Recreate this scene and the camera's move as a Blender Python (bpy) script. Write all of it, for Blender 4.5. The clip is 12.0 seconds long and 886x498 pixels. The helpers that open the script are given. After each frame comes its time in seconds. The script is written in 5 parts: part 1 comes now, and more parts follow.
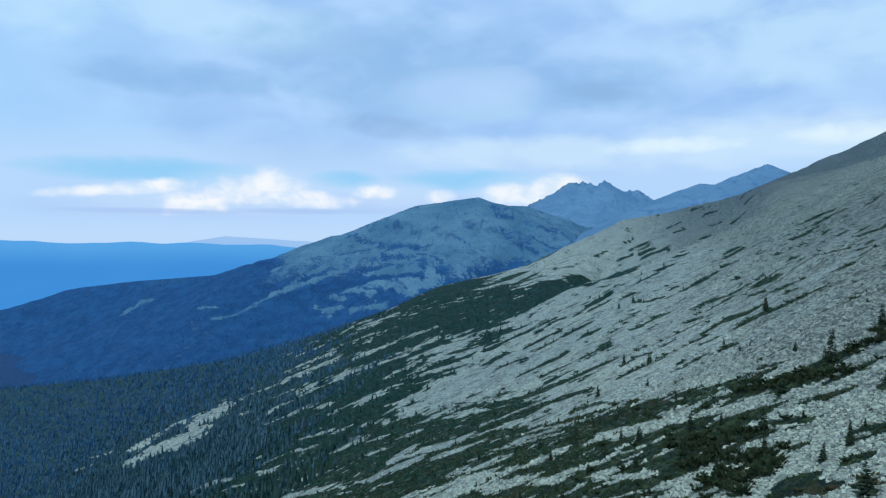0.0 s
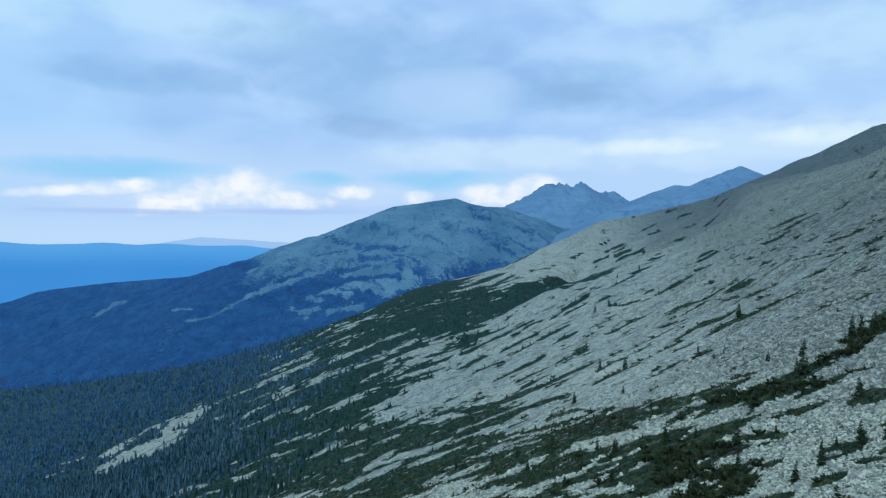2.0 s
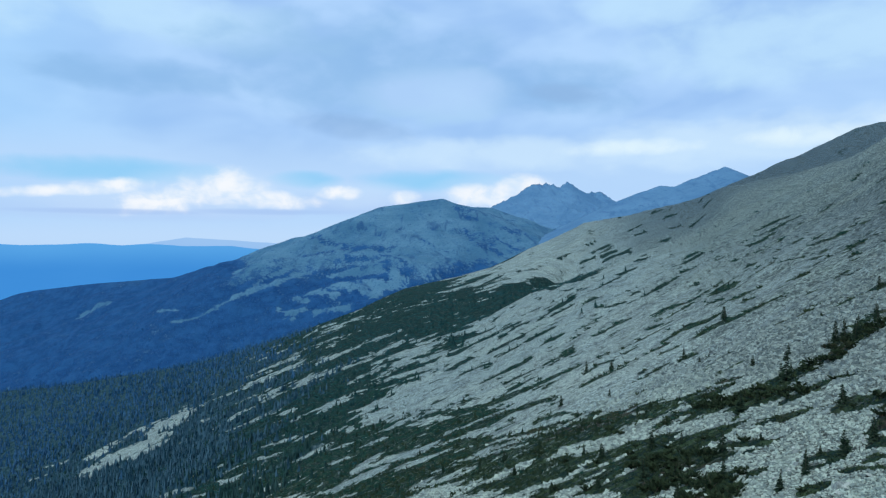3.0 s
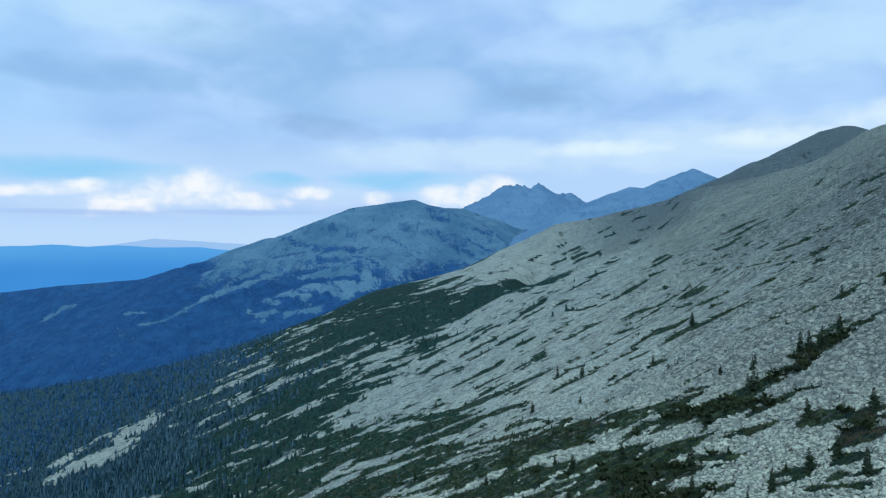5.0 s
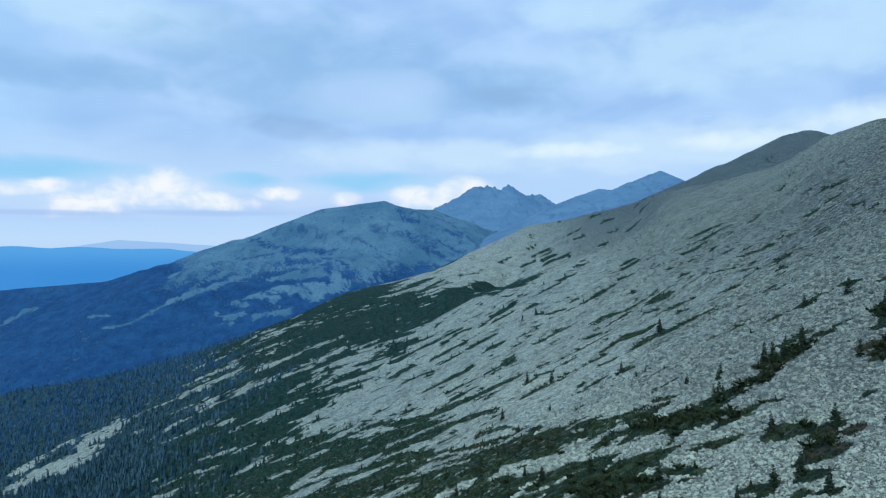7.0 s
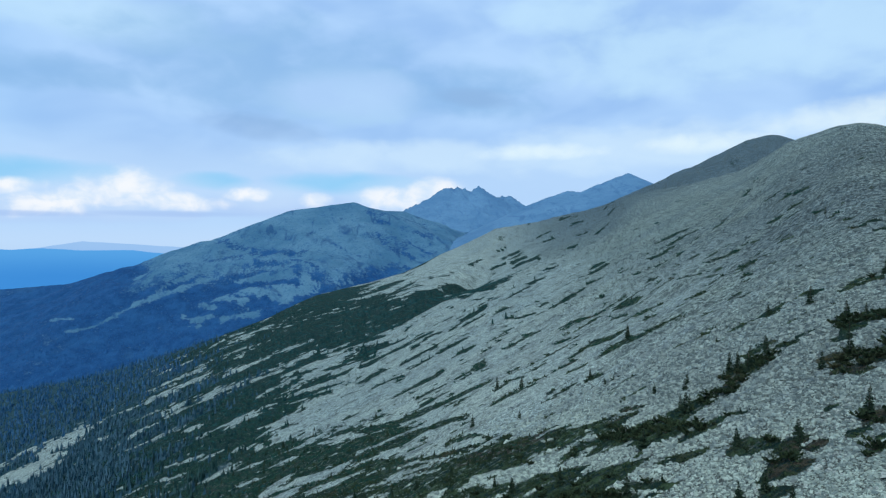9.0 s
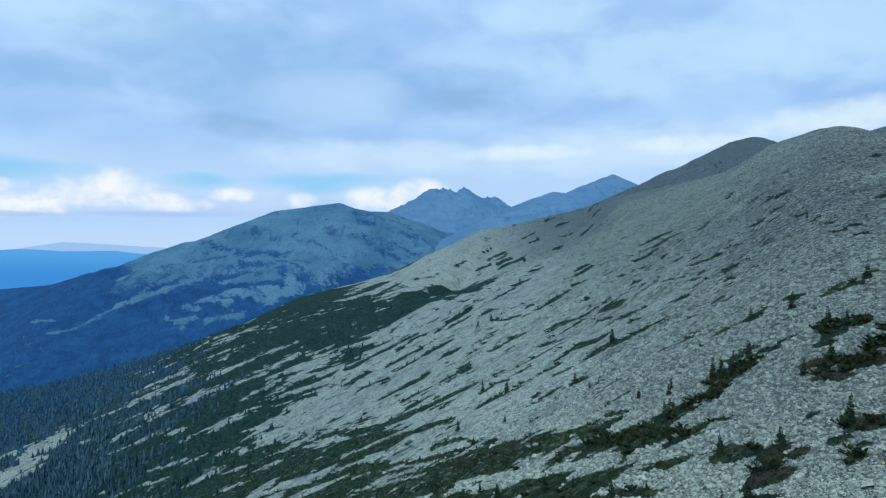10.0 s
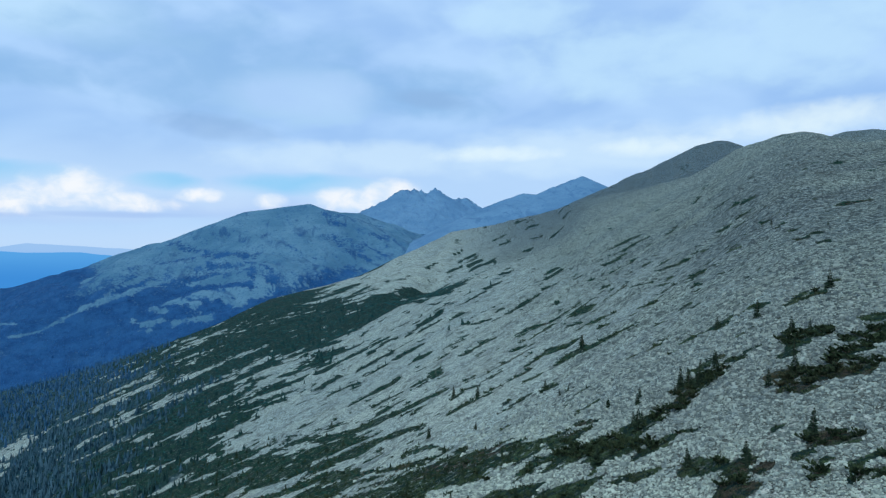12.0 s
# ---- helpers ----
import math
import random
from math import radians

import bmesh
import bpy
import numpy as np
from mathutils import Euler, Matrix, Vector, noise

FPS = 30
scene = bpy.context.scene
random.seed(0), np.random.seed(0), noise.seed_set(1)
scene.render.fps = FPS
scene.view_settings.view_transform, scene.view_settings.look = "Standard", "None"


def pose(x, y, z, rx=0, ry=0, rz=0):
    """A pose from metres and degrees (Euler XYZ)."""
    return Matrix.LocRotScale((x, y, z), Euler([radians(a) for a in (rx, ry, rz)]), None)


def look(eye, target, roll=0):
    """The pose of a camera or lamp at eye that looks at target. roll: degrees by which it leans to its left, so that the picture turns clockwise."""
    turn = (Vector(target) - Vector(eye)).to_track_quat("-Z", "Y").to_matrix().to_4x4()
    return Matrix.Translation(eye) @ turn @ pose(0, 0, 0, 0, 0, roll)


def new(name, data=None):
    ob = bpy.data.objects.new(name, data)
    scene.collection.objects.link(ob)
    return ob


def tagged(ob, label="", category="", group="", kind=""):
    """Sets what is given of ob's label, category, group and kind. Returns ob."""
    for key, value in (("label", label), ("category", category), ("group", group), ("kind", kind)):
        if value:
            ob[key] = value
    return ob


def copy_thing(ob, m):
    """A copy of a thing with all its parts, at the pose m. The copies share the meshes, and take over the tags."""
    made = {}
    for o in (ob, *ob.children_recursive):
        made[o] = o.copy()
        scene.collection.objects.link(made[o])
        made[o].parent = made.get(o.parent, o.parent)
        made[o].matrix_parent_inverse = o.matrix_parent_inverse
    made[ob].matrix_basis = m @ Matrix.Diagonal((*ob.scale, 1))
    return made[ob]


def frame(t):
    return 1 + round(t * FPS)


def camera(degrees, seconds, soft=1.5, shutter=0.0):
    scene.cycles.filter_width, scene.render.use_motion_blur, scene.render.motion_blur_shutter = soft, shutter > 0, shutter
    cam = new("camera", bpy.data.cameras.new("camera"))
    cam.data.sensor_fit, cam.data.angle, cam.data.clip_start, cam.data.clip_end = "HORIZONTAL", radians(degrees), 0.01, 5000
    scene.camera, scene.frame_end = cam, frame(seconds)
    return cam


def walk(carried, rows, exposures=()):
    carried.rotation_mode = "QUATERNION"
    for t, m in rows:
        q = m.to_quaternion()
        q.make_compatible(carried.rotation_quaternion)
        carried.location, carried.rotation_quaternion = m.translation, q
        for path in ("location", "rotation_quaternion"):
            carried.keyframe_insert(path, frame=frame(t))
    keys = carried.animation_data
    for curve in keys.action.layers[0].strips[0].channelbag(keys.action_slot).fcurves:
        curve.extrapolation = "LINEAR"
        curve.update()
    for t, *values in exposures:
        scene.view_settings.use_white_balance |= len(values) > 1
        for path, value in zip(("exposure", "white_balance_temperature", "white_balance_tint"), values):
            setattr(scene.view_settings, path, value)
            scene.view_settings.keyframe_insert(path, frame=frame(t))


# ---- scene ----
cam = camera(63.37, 12.0, soft=1.3)
PATH = [
    (0.0, pose(0.000, 0.000, 0.000, 89.825, -0.166, -0.011)),
    (1.0, pose(0.037, 0.130, 0.863, 89.857, -0.164, -0.874)),
    (2.0, pose(0.076, 0.254, 1.719, 89.875, -0.126, -1.824)),
    (3.0, pose(0.117, 0.374, 2.569, 89.890, -0.075, -2.856)),
    (4.0, pose(0.159, 0.489, 3.412, 89.909, -0.024, -3.955)),
    (5.0, pose(0.203, 0.598, 4.248, 89.936, 0.018, -5.104)),
    (6.0, pose(0.248, 0.702, 5.077, 89.970, 0.048, -6.284)),
    (7.0, pose(0.296, 0.802, 5.900, 90.011, 0.067, -7.476)),
    (8.0, pose(0.345, 0.896, 6.715, 90.056, 0.077, -8.664)),
    (9.0, pose(0.396, 0.985, 7.524, 90.101, 0.084, -9.838)),
    (10.0, pose(0.448, 1.069, 8.326, 90.142, 0.093, -10.996)),
    (11.0, pose(0.502, 1.148, 9.122, 90.178, 0.109, -12.144)),
    (12.0, pose(0.558, 1.222, 9.910, 90.207, 0.135, -13.304)),
]
walk(cam, PATH)

# ---- world, sun ----
def link_nodes(nt):
    def add(kind, **props):
        n = nt.nodes.new(kind)
        for key, value in props.items():
            if key == "operation":
                n.operation = value
            elif key == "blend":
                n.data_type, n.blend_type = "RGBA", value
            elif key == "clamped":
                n.use_clamp = value
        return n

    def put(socket, value):
        if isinstance(value, bpy.types.NodeSocket):
            nt.links.new(value, socket)
        else:
            socket.default_value = value

    def math_(op, a, b=0.0, c=0.0, clamped=False):
        n = add("ShaderNodeMath", operation=op, clamped=clamped)
        for s, v in zip(n.inputs, (a, b, c)):
            put(s, v)
        return n.outputs[0]

    def mix(fac, a, b, blend="MIX"):
        n = add("ShaderNodeMix", blend=blend)
        put(n.inputs["Factor"], fac)
        for s, v in ((n.inputs[6], a), (n.inputs[7], b)):
            put(s, (*v, 1) if isinstance(v, tuple) and len(v) == 3 else v)
        return n.outputs[2]

    def ramp(v, lo, hi):
        n = add("ShaderNodeMapRange")
        n.interpolation_type = "SMOOTHSTEP"
        for s, x in zip(n.inputs, (v, lo, hi, 0.0, 1.0)):
            put(s, x)
        return n.outputs[0]

    def noise_(vec, scale, detail=4.0, rough=0.55, warp=0.0):
        n = add("ShaderNodeTexNoise")
        put(n.inputs["Vector"], vec)
        n.inputs["Scale"].default_value, n.inputs["Detail"].default_value = scale, detail
        n.inputs["Roughness"].default_value, n.inputs["Distortion"].default_value = rough, warp
        return n.outputs["Fac"]

    def stretch(vec, sx, sy, sz, rot=0.0):
        n = add("ShaderNodeMapping")
        put(n.inputs["Vector"], vec)
        n.inputs["Scale"].default_value, n.inputs["Rotation"].default_value = (sx, sy, sz), (0, 0, radians(rot))
        return n.outputs[0]

    return add, put, math_, mix, ramp, noise_, stretch


SUN_ELEVATION, SUN_TURN = 48, 215  # degrees; the turn is clockwise from +y
world = bpy.data.worlds.new("overcast_sky")
scene.world = world
world.use_nodes = True
nt = world.node_tree
nt.nodes.clear()
add, put, math_, mix, ramp, noise_, stretch = link_nodes(nt)
coord = add("ShaderNodeTexCoord").outputs["Generated"]
split = add("ShaderNodeSeparateXYZ")
put(split.inputs[0], coord)
azim = math_("MULTIPLY", math_("ARCTAN2", split.outputs[0], split.outputs[1]), 57.2958)
elev = math_("MULTIPLY", math_("ARCSINE", split.outputs[2]), 57.2958)
plane = add("ShaderNodeCombineXYZ")  # degrees across the sky; squeezed towards the horizon, as cloud sheets are
put(plane.inputs[0], azim)
put(plane.inputs[1], elev)
flat = plane.outputs[0]
soft_a = noise_(stretch(flat, 1, 2.2, 1), 0.10, 3.0, 0.5, 0.3)
soft_b = noise_(stretch(flat, 1, 1.8, 1), 0.26, 4.0, 0.5, 0.2)
puff = noise_(stretch(flat, 1, 1.4, 1), 0.55, 4.0, 0.5, 0.3)


def patch(az, el, w, h, tilt=0.0, crisp=False, rough=1.0):
    """1 inside an uneven cloud patch, falling to 0 at its edge; directions and sizes in degrees."""
    dx, dy = math_("SUBTRACT", azim, az), math_("SUBTRACT", elev, el)
    dy = math_("SUBTRACT", dy, math_("MULTIPLY", dx, tilt))
    d = math_("ADD", math_("POWER", math_("MULTIPLY", dx, 1 / w), 2.0), math_("POWER", math_("MULTIPLY", dy, 1 / h), 2.0))
    if crisp:
        d = math_("ADD", d, math_("MULTIPLY", math_("SUBTRACT", puff, 0.5), 4.5 * rough))
        return math_("SUBTRACT", 1.0, ramp(d, -0.5, 1.7))
    d = math_("ADD", d, math_("MULTIPLY", math_("SUBTRACT", soft_b, 0.5), 3.2 * rough))
    return math_("SUBTRACT", 1.0, ramp(d, -0.2, 1.9))


def most(*vs):
    out = vs[0]
    for v in vs[1:]:
        out = math_("MAXIMUM", out, v)
    return out


sky = add("ShaderNodeTexSky")
sky.sky_type, sky.sun_disc = "NISHITA", False
sky.sun_elevation, sky.sun_rotation = radians(SUN_ELEVATION), radians(SUN_TURN)
blue = mix(1.0, sky.outputs[0], (0.1, 0.1, 0.1), "MULTIPLY")
gap_blue = mix(0.85, blue, (0.27, 0.64, 1.0))
sheet = mix(ramp(soft_a, 0.30, 0.70), (0.33, 0.55, 0.91), (0.45, 0.68, 1.0))
sheet = mix(math_("MULTIPLY", ramp(azim, -14, -34), 0.7), sheet, (0.37, 0.66, 1.0))
col = mix(math_("MULTIPLY", ramp(elev, 9.5, 6.0), 0.8), sheet, (0.49, 0.70, 0.98))
pale = most(patch(1.8, 12.0, 6.0, 2.0), patch(-17.6, 16.8, 10, 1.8, -0.1), patch(19.4, 18.0, 5, 1.6), patch(39, 15, 10, 3.2), patch(27, 14.5, 8, 2.6), patch(-31, 17.5, 6, 3))
col = mix(math_("MULTIPLY", pale, 0.8), col, (0.52, 0.77, 1.0))
dark = most(patch(-4.0, 14.0, 11.5, 3.6, -0.05), patch(11, 12.4, 7.0, 2.0, -0.05), patch(-20, 12.5, 7, 1.2))
col = mix(math_("MULTIPLY", dark, 0.68), col, (0.25, 0.48, 0.80))
col = mix(math_("MULTIPLY", patch(2.2, 12.2, 5.5, 1.6), 0.7), col, (0.45, 0.66, 0.99))
wisp = most(patch(-4.3, 9.4, 4.2, 0.9, -0.10, rough=0.7), patch(12.5, 12.0, 3.0, 0.7, -0.1, rough=0.7))
col = mix(math_("MULTIPLY", wisp, 0.55), col, (0.27, 0.45, 0.74))
band = most(patch(25, 7.8, 14, 1.7, 0.02), patch(8, 7.4, 12, 1.2))
col = mix(math_("MULTIPLY", band, 0.8), col, (0.60, 0.80, 1.0))
glint = most(patch(17.7, 7.7, 4.5, 0.6, 0.02, True, 0.5), patch(30, 8.0, 4.5, 0.7, 0.03, True, 0.5), patch(41, 9.3, 7, 1.2, 0.05, True, 0.4))
col = mix(math_("MULTIPLY", glint, 0.75), col, (0.80, 0.95, 1.0))
gaps = most(patch(-21.8, 5.6, 7.5, 0.85, rough=0.7), patch(-7.8, 5.3, 2.6, 0.6, rough=0.7), patch(2.2, 5.3, 6.0, 0.75, rough=0.7))
col = mix(math_("MULTIPLY", gaps, 0.95), col, gap_blue)
murk = most(patch(-19, 2.9, 11, 0.9, rough=0.5), patch(-4, 3.4, 8, 0.8, rough=0.5))
col = mix(math_("MULTIPLY", murk, 0.7), col, (0.44, 0.61, 0.93))
veil = most(patch(-14, 4.2, 6.5, 1.7, rough=0.5), patch(-21, 3.6, 6.5, 1.2, rough=0.5), patch(7, 4.4, 4.5, 1.3, rough=0.5), patch(-4, 4.2, 4, 1.0, rough=0.6))
col = mix(math_("MULTIPLY", veil, 0.6), col, (0.58, 0.76, 0.99))
heaps = most(patch(-13.9, 4.65, 2.9, 1.3, 0, True, 0.6), patch(-10.4, 3.7, 3.4, 0.65, -0.06, True, 0.6), patch(-18.2, 3.6, 3.2, 1.0, 0.1, True, 0.9),
             patch(-24.2, 4.1, 5.5, 0.4, 0.07, True, 0.5), patch(-21.5, 4.5, 3.0, 0.5, 0.05, True, 0.7), patch(6.1, 4.1, 3.2, 0.9, 0, True, 0.5),
             patch(8.9, 4.9, 2.2, 0.8, 0.1, True, 0.5), patch(-0.2, 3.9, 1.2, 0.6, 0, True, 0.4), patch(-5.3, 4.3, 1.8, 0.5, 0, True, 0.7))
col = mix(math_("MULTIPLY", heaps, 0.84), col, mix(ramp(puff, 0.70, 0.36), (0.74, 0.86, 0.99), (0.98, 0.99, 1.0)))
base = most(patch(-11, 2.75, 5, 0.22, 0, False, 0.3), patch(-22, 2.6, 6, 0.2, 0, False, 0.3))
col = mix(math_("MULTIPLY", base, 0.55), col, (0.36, 0.53, 0.88))
col = mix(math_("MULTIPLY", ramp(elev, 2.4, 0.6), 0.75), col, (0.53, 0.72, 0.97))
high = ramp(elev, 24, 55)
col = mix(high, col, (0.52, 0.66, 0.80))
low = ramp(elev, 1.0, -6.0)
col = mix(low, col, (0.25, 0.36, 0.52))
back = add("ShaderNodeBackground")
put(back.inputs[0], col)
back.inputs[1].default_value = 1.0
put(add("ShaderNodeOutputWorld").inputs[0], back.outputs[0])

sun = bpy.data.lights.new("sun", "SUN")
sun.energy, sun.angle, sun.color = 1.95, radians(25), (1.0, 0.98, 0.95)
sun_ob = new("sun", sun)
turn, rise = radians(SUN_TURN), radians(SUN_ELEVATION)
sun_ob.matrix_world = look((0, 0, 900), (-math.sin(turn) * 900, -math.cos(turn) * 900, 900 - 900 * math.tan(rise)))


# ---- numeric noise ----
def hash2(ix, iy, seed):
    h = (ix.astype(np.int64) * 374761393 + iy.astype(np.int64) * 668265263 + seed * 974711) & 0xFFFFFFFF
    h = ((h ^ (h >> 13)) * 1274126177) & 0xFFFFFFFF
    h = ((h ^ (h >> 16)) * 2246822519) & 0xFFFFFFFF
    return ((h ^ (h >> 15)) & 0xFFFFFF) / float(0xFFFFFF)


def vnoise(x, y, seed=0):
    ix, iy = np.floor(x), np.floor(y)
    fx, fy = x - ix, y - iy
    fx, fy = fx * fx * (3 - 2 * fx), fy * fy * (3 - 2 * fy)
    a, b = hash2(ix, iy, seed), hash2(ix + 1, iy, seed)
    c, d = hash2(ix, iy + 1, seed), hash2(ix + 1, iy + 1, seed)
    return (a + (b - a) * fx) + ((c + (d - c) * fx) - (a + (b - a) * fx)) * fy


def fbm(x, y, octaves=4, seed=0, gain=0.5):
    total, amp, norm = 0.0, 1.0, 0.0
    for k in range(octaves):
        total = total + amp * (vnoise(x, y, seed + 17 * k) - 0.5)
        norm += amp
        x, y, amp = x * 2.03 + 11.3, y * 2.03 - 7.1, amp * gain
    return total / norm * 2


def smooth(v, lo, hi):
    t = np.clip((v - lo) / (hi - lo), 0, 1)
    return t * t * (3 - 2 * t)


# ---- the lie of the land ----
# trend of the flank on which the camera looks down, in (y, x / y) terms
TREND = [-23.959, 27.636, -60.313, 50.942, -16.886, 1.934, 54.631, -26.73, 34.157, -15.36, 1.316, 0.187, -11.015, 18.968, 9.804, -11.703, -3.513, 2.457, -3.41, -0.603, 23.18, 10.235, -24.302, 6.823]
# its outer edge, where it rolls over into the side valley: bearing, distance, height
EDGE = [(-37.8, 1770, -292.9), (-31.7, 1527, -261.1), (-24.7, 1320, -223.5), (-16.8, 1128, -173.5), (-11.7, 1021, -134.0), (-7.3, 968, -102.5), (-3.8, 962, -80.5), (-0.2, 1100, -60.5), (3.9, 1233, -48.0), (6.6, 1208, -30.7), (9.7, 1167, 0.7), (12.3, 1126, 24.2), (14.0, 1082, 39.7), (17.3, 1048, 49.0), (22.1, 1004, 67.1), (24.7, 878, 72.9), (29.4, 771, 76.8), (32.3, 688, 77.7), (35.5, 606, 88.5), (36.9, 580, 90.1), (38.6, 554, 90.7), (39.5, 547, 90.6), (40.5, 541, 88.9), (41.0, 538, 86.2), (41.7, 535, 81.7), (44.0, 548, 72.4), (49.1, 581, 66.7)]
# the lip of the flank and the foot of the shoulder across the hollow behind it: bearing, distance, distance
LIP = [(-180, 800, 800), (5.0, 780, 780), (7.5, 675, 705), (10.0, 595, 755), (12.5, 543, 860), (14.8, 501, 930), (16.5, 519, 910), (18.1, 554, 890), (20.6, 573, 850), (22.7, 584, 800), (24.4, 583, 680), (26, 560, 560), (180, 560, 560)]
RIDGE_NEAR = [(378, 930, 67), (449, 925, 96), (509, 930, 120), (498, 870, 119), (580, 891, 157), (611, 899, 166), (626, 901, 167), (645, 907, 158), (688, 927, 143)]
RIDGE_TOP = [(528, 616, 117), (541, 608, 124), (554, 600, 128), (567, 586, 128), (578, 584, 127), (599, 578, 122), (680, 559, 116)]


def trend(x, y):
    yy = np.maximum(y, -45.0) + 100
    w = np.clip(x / yy, -0.75, 1.0)
    s = np.log(np.minimum(yy, 1700) / 100)
    z = 0.0
    for i in range(4):
        for j in range(6):
            z = z + TREND[i * 6 + j] * w**i * s**j
    return z * yy / 100 + 0.5 * np.clip(x - w * yy, -400, 500) + 0.1 * np.minimum(y + 45, 0)


def ridge(x, y, knots, slope, sharp=8.0):
    """Height of a land form that falls away at a slope from a crest line."""
    best = np.full(np.shape(x), -1e4)
    for (ax, ay, az), (bx, by, bz) in zip(knots, knots[1:]):
        dx, dy = bx - ax, by - ay
        t = np.clip(((x - ax) * dx + (y - ay) * dy) / (dx * dx + dy * dy), 0, 1)
        d = np.hypot(x - ax - t * dx, y - ay - t * dy)
        best = np.maximum(best, az + t * (bz - az) - slope * (np.sqrt(d * d + sharp * sharp) - sharp))
    return best


def massif(x, y, lines, slope, rough, sharp, teeth):
    """Height of a mountain with spurs, and how far a place is from its main crest (0 on it, 1 well away)."""
    z = np.full(np.shape(x), -1e4)
    for k in lines:
        z = np.maximum(z, ridge(x, y, k, slope, sharp))
    away = smooth(-ridge(x, y, [(a[0], a[1], 0) for a in lines[0]], 1.0, 0.01), 15, 260)
    z = z + rough * (fbm(x / 240, y / 300, 4, 61) * 52 * away + fbm(x / 60, y / 80, 3, 62) * 9 * (0.3 + away))
    return z + teeth * (np.abs(fbm(x / 42, y / 42, 3, 66)) + 0.7 * np.abs(fbm(x / 15, y / 15, 2, 67))) * (1 - away) - 0.25 * teeth, away


def valley(x, y):
    return -430 + 330 * smooth(x, -500, 900) + 30 * fbm(x / 600, y / 600, 3, 5) + 60 * smooth(np.hypot(x, y), 4000, 6500)


def land(x, y):
    bearing, r = np.degrees(np.arctan2(x, y)), np.hypot(x, y)
    eb, er, ez = np.array(EDGE).T
    rc, zc = np.interp(bearing, eb, er), np.interp(bearing, eb, ez)
    a = np.radians(np.clip(bearing, eb[0], eb[-1]))
    inner = np.minimum(r, rc)
    lb, lip, foot = np.array(LIP).T
    lip, foot = np.minimum(np.interp(bearing, lb, lip), 0.97 * rc), np.minimum(np.interp(bearing, lb, foot), 0.97 * rc)
    across = np.clip((inner - lip) / np.maximum(foot - lip, 1), 0, 1)
    past_foot = lip + (inner - foot) / (rc - foot) * (rc - lip)
    near = np.where(inner < lip, inner, np.where(inner < foot, lip, past_foot))
    ratio = np.where(inner < lip, 1.0, inner / np.maximum(near, 1))
    inner = near
    z = trend(x * inner / np.maximum(r, 1), y * inner / np.maximum(r, 1))
    lift = zc - trend(rc * np.sin(a), rc * np.cos(a))
    ahead = smooth(bearing, -75, -45) * (1 - smooth(bearing, 60, 90))
    z = (z + lift * (inner / rc) ** 2 * ahead) * ratio - 0.015 * (foot - lip) * np.sin(math.pi * across)
    past = np.maximum(r - rc, 0)
    z = z - 0.42 * (np.sqrt(past * past + 900) - 30)
    z = np.maximum(z, ridge(x, y, RIDGE_NEAR, 0.5, 4))
    z = np.maximum(z, ridge(x, y, RIDGE_TOP, 0.4, 6))
    wave = fbm(x / 70, y / 22, 3, 2) * 2.2 * smooth(r, 60, 300) + fbm(x / 16, y / 9, 3, 3) * 0.32
    z = z + wave * (1 - 0.75 * smooth(r / rc, 0.9, 1.0) * (1 - smooth(r / rc, 1.0, 1.3)))
    z = z + 1.1 * fbm(x / 11, y / 11, 3, 4) * smooth(r, 330, 560) * smooth(x, 150, 340)
    low = valley(x, y)
    return np.where(z > low, z, low)


# ---- where things grow: 0 bare scree, 1 closed shrub ----
# strokes on the plan: x, y to x, y, half width. Tongues of bare stone in the heath, bands of heath, and tufts strung down the scree
TONGUES_LOW = [(-48.3, 936.8, -30.7, 939.9, 7.0), (-113.0, 923.2, -88.7, 913.1, 7.0), (-125.1, 905.8, -111.3, 909.7, 7.0), (-88.6, 876.2, -54.1, 876.7, 7.0), (-176.8, 869.4, -137.4, 858.2, 7.0), (-394.1, 790.6, -357.4, 778.3, 3.0), (-295.0, 775.6, -262.6, 770.1, 12.6), (-394.8, 767.7, -370.1, 754.3, 4.8), (-255.6, 749.6, -230.1, 750.9, 29.0), (-319.6, 747.5, -300.7, 762.2, 15.7), (-163.5, 746.5, -104.7, 725.8, 6.1), (-162.7, 729.5, -131.2, 714.6, 4.2), (22.8, 696.4, 45.3, 680.5, 6.5), (-302.5, 694.6, -257.9, 678.1, 16.9), (-282.0, 684.7, -217.4, 652.6, 16.5), (-306.1, 684.4, -286.0, 668.9, 2.7), (-194.5, 680.2, -179.4, 664.1, 4.5), (-78.7, 674.2, -43.4, 661.8, 8.2), (-44.1, 672.8, -6.9, 661.0, 8.2), (-125.6, 630.0, -120.0, 632.2, 23.3)]
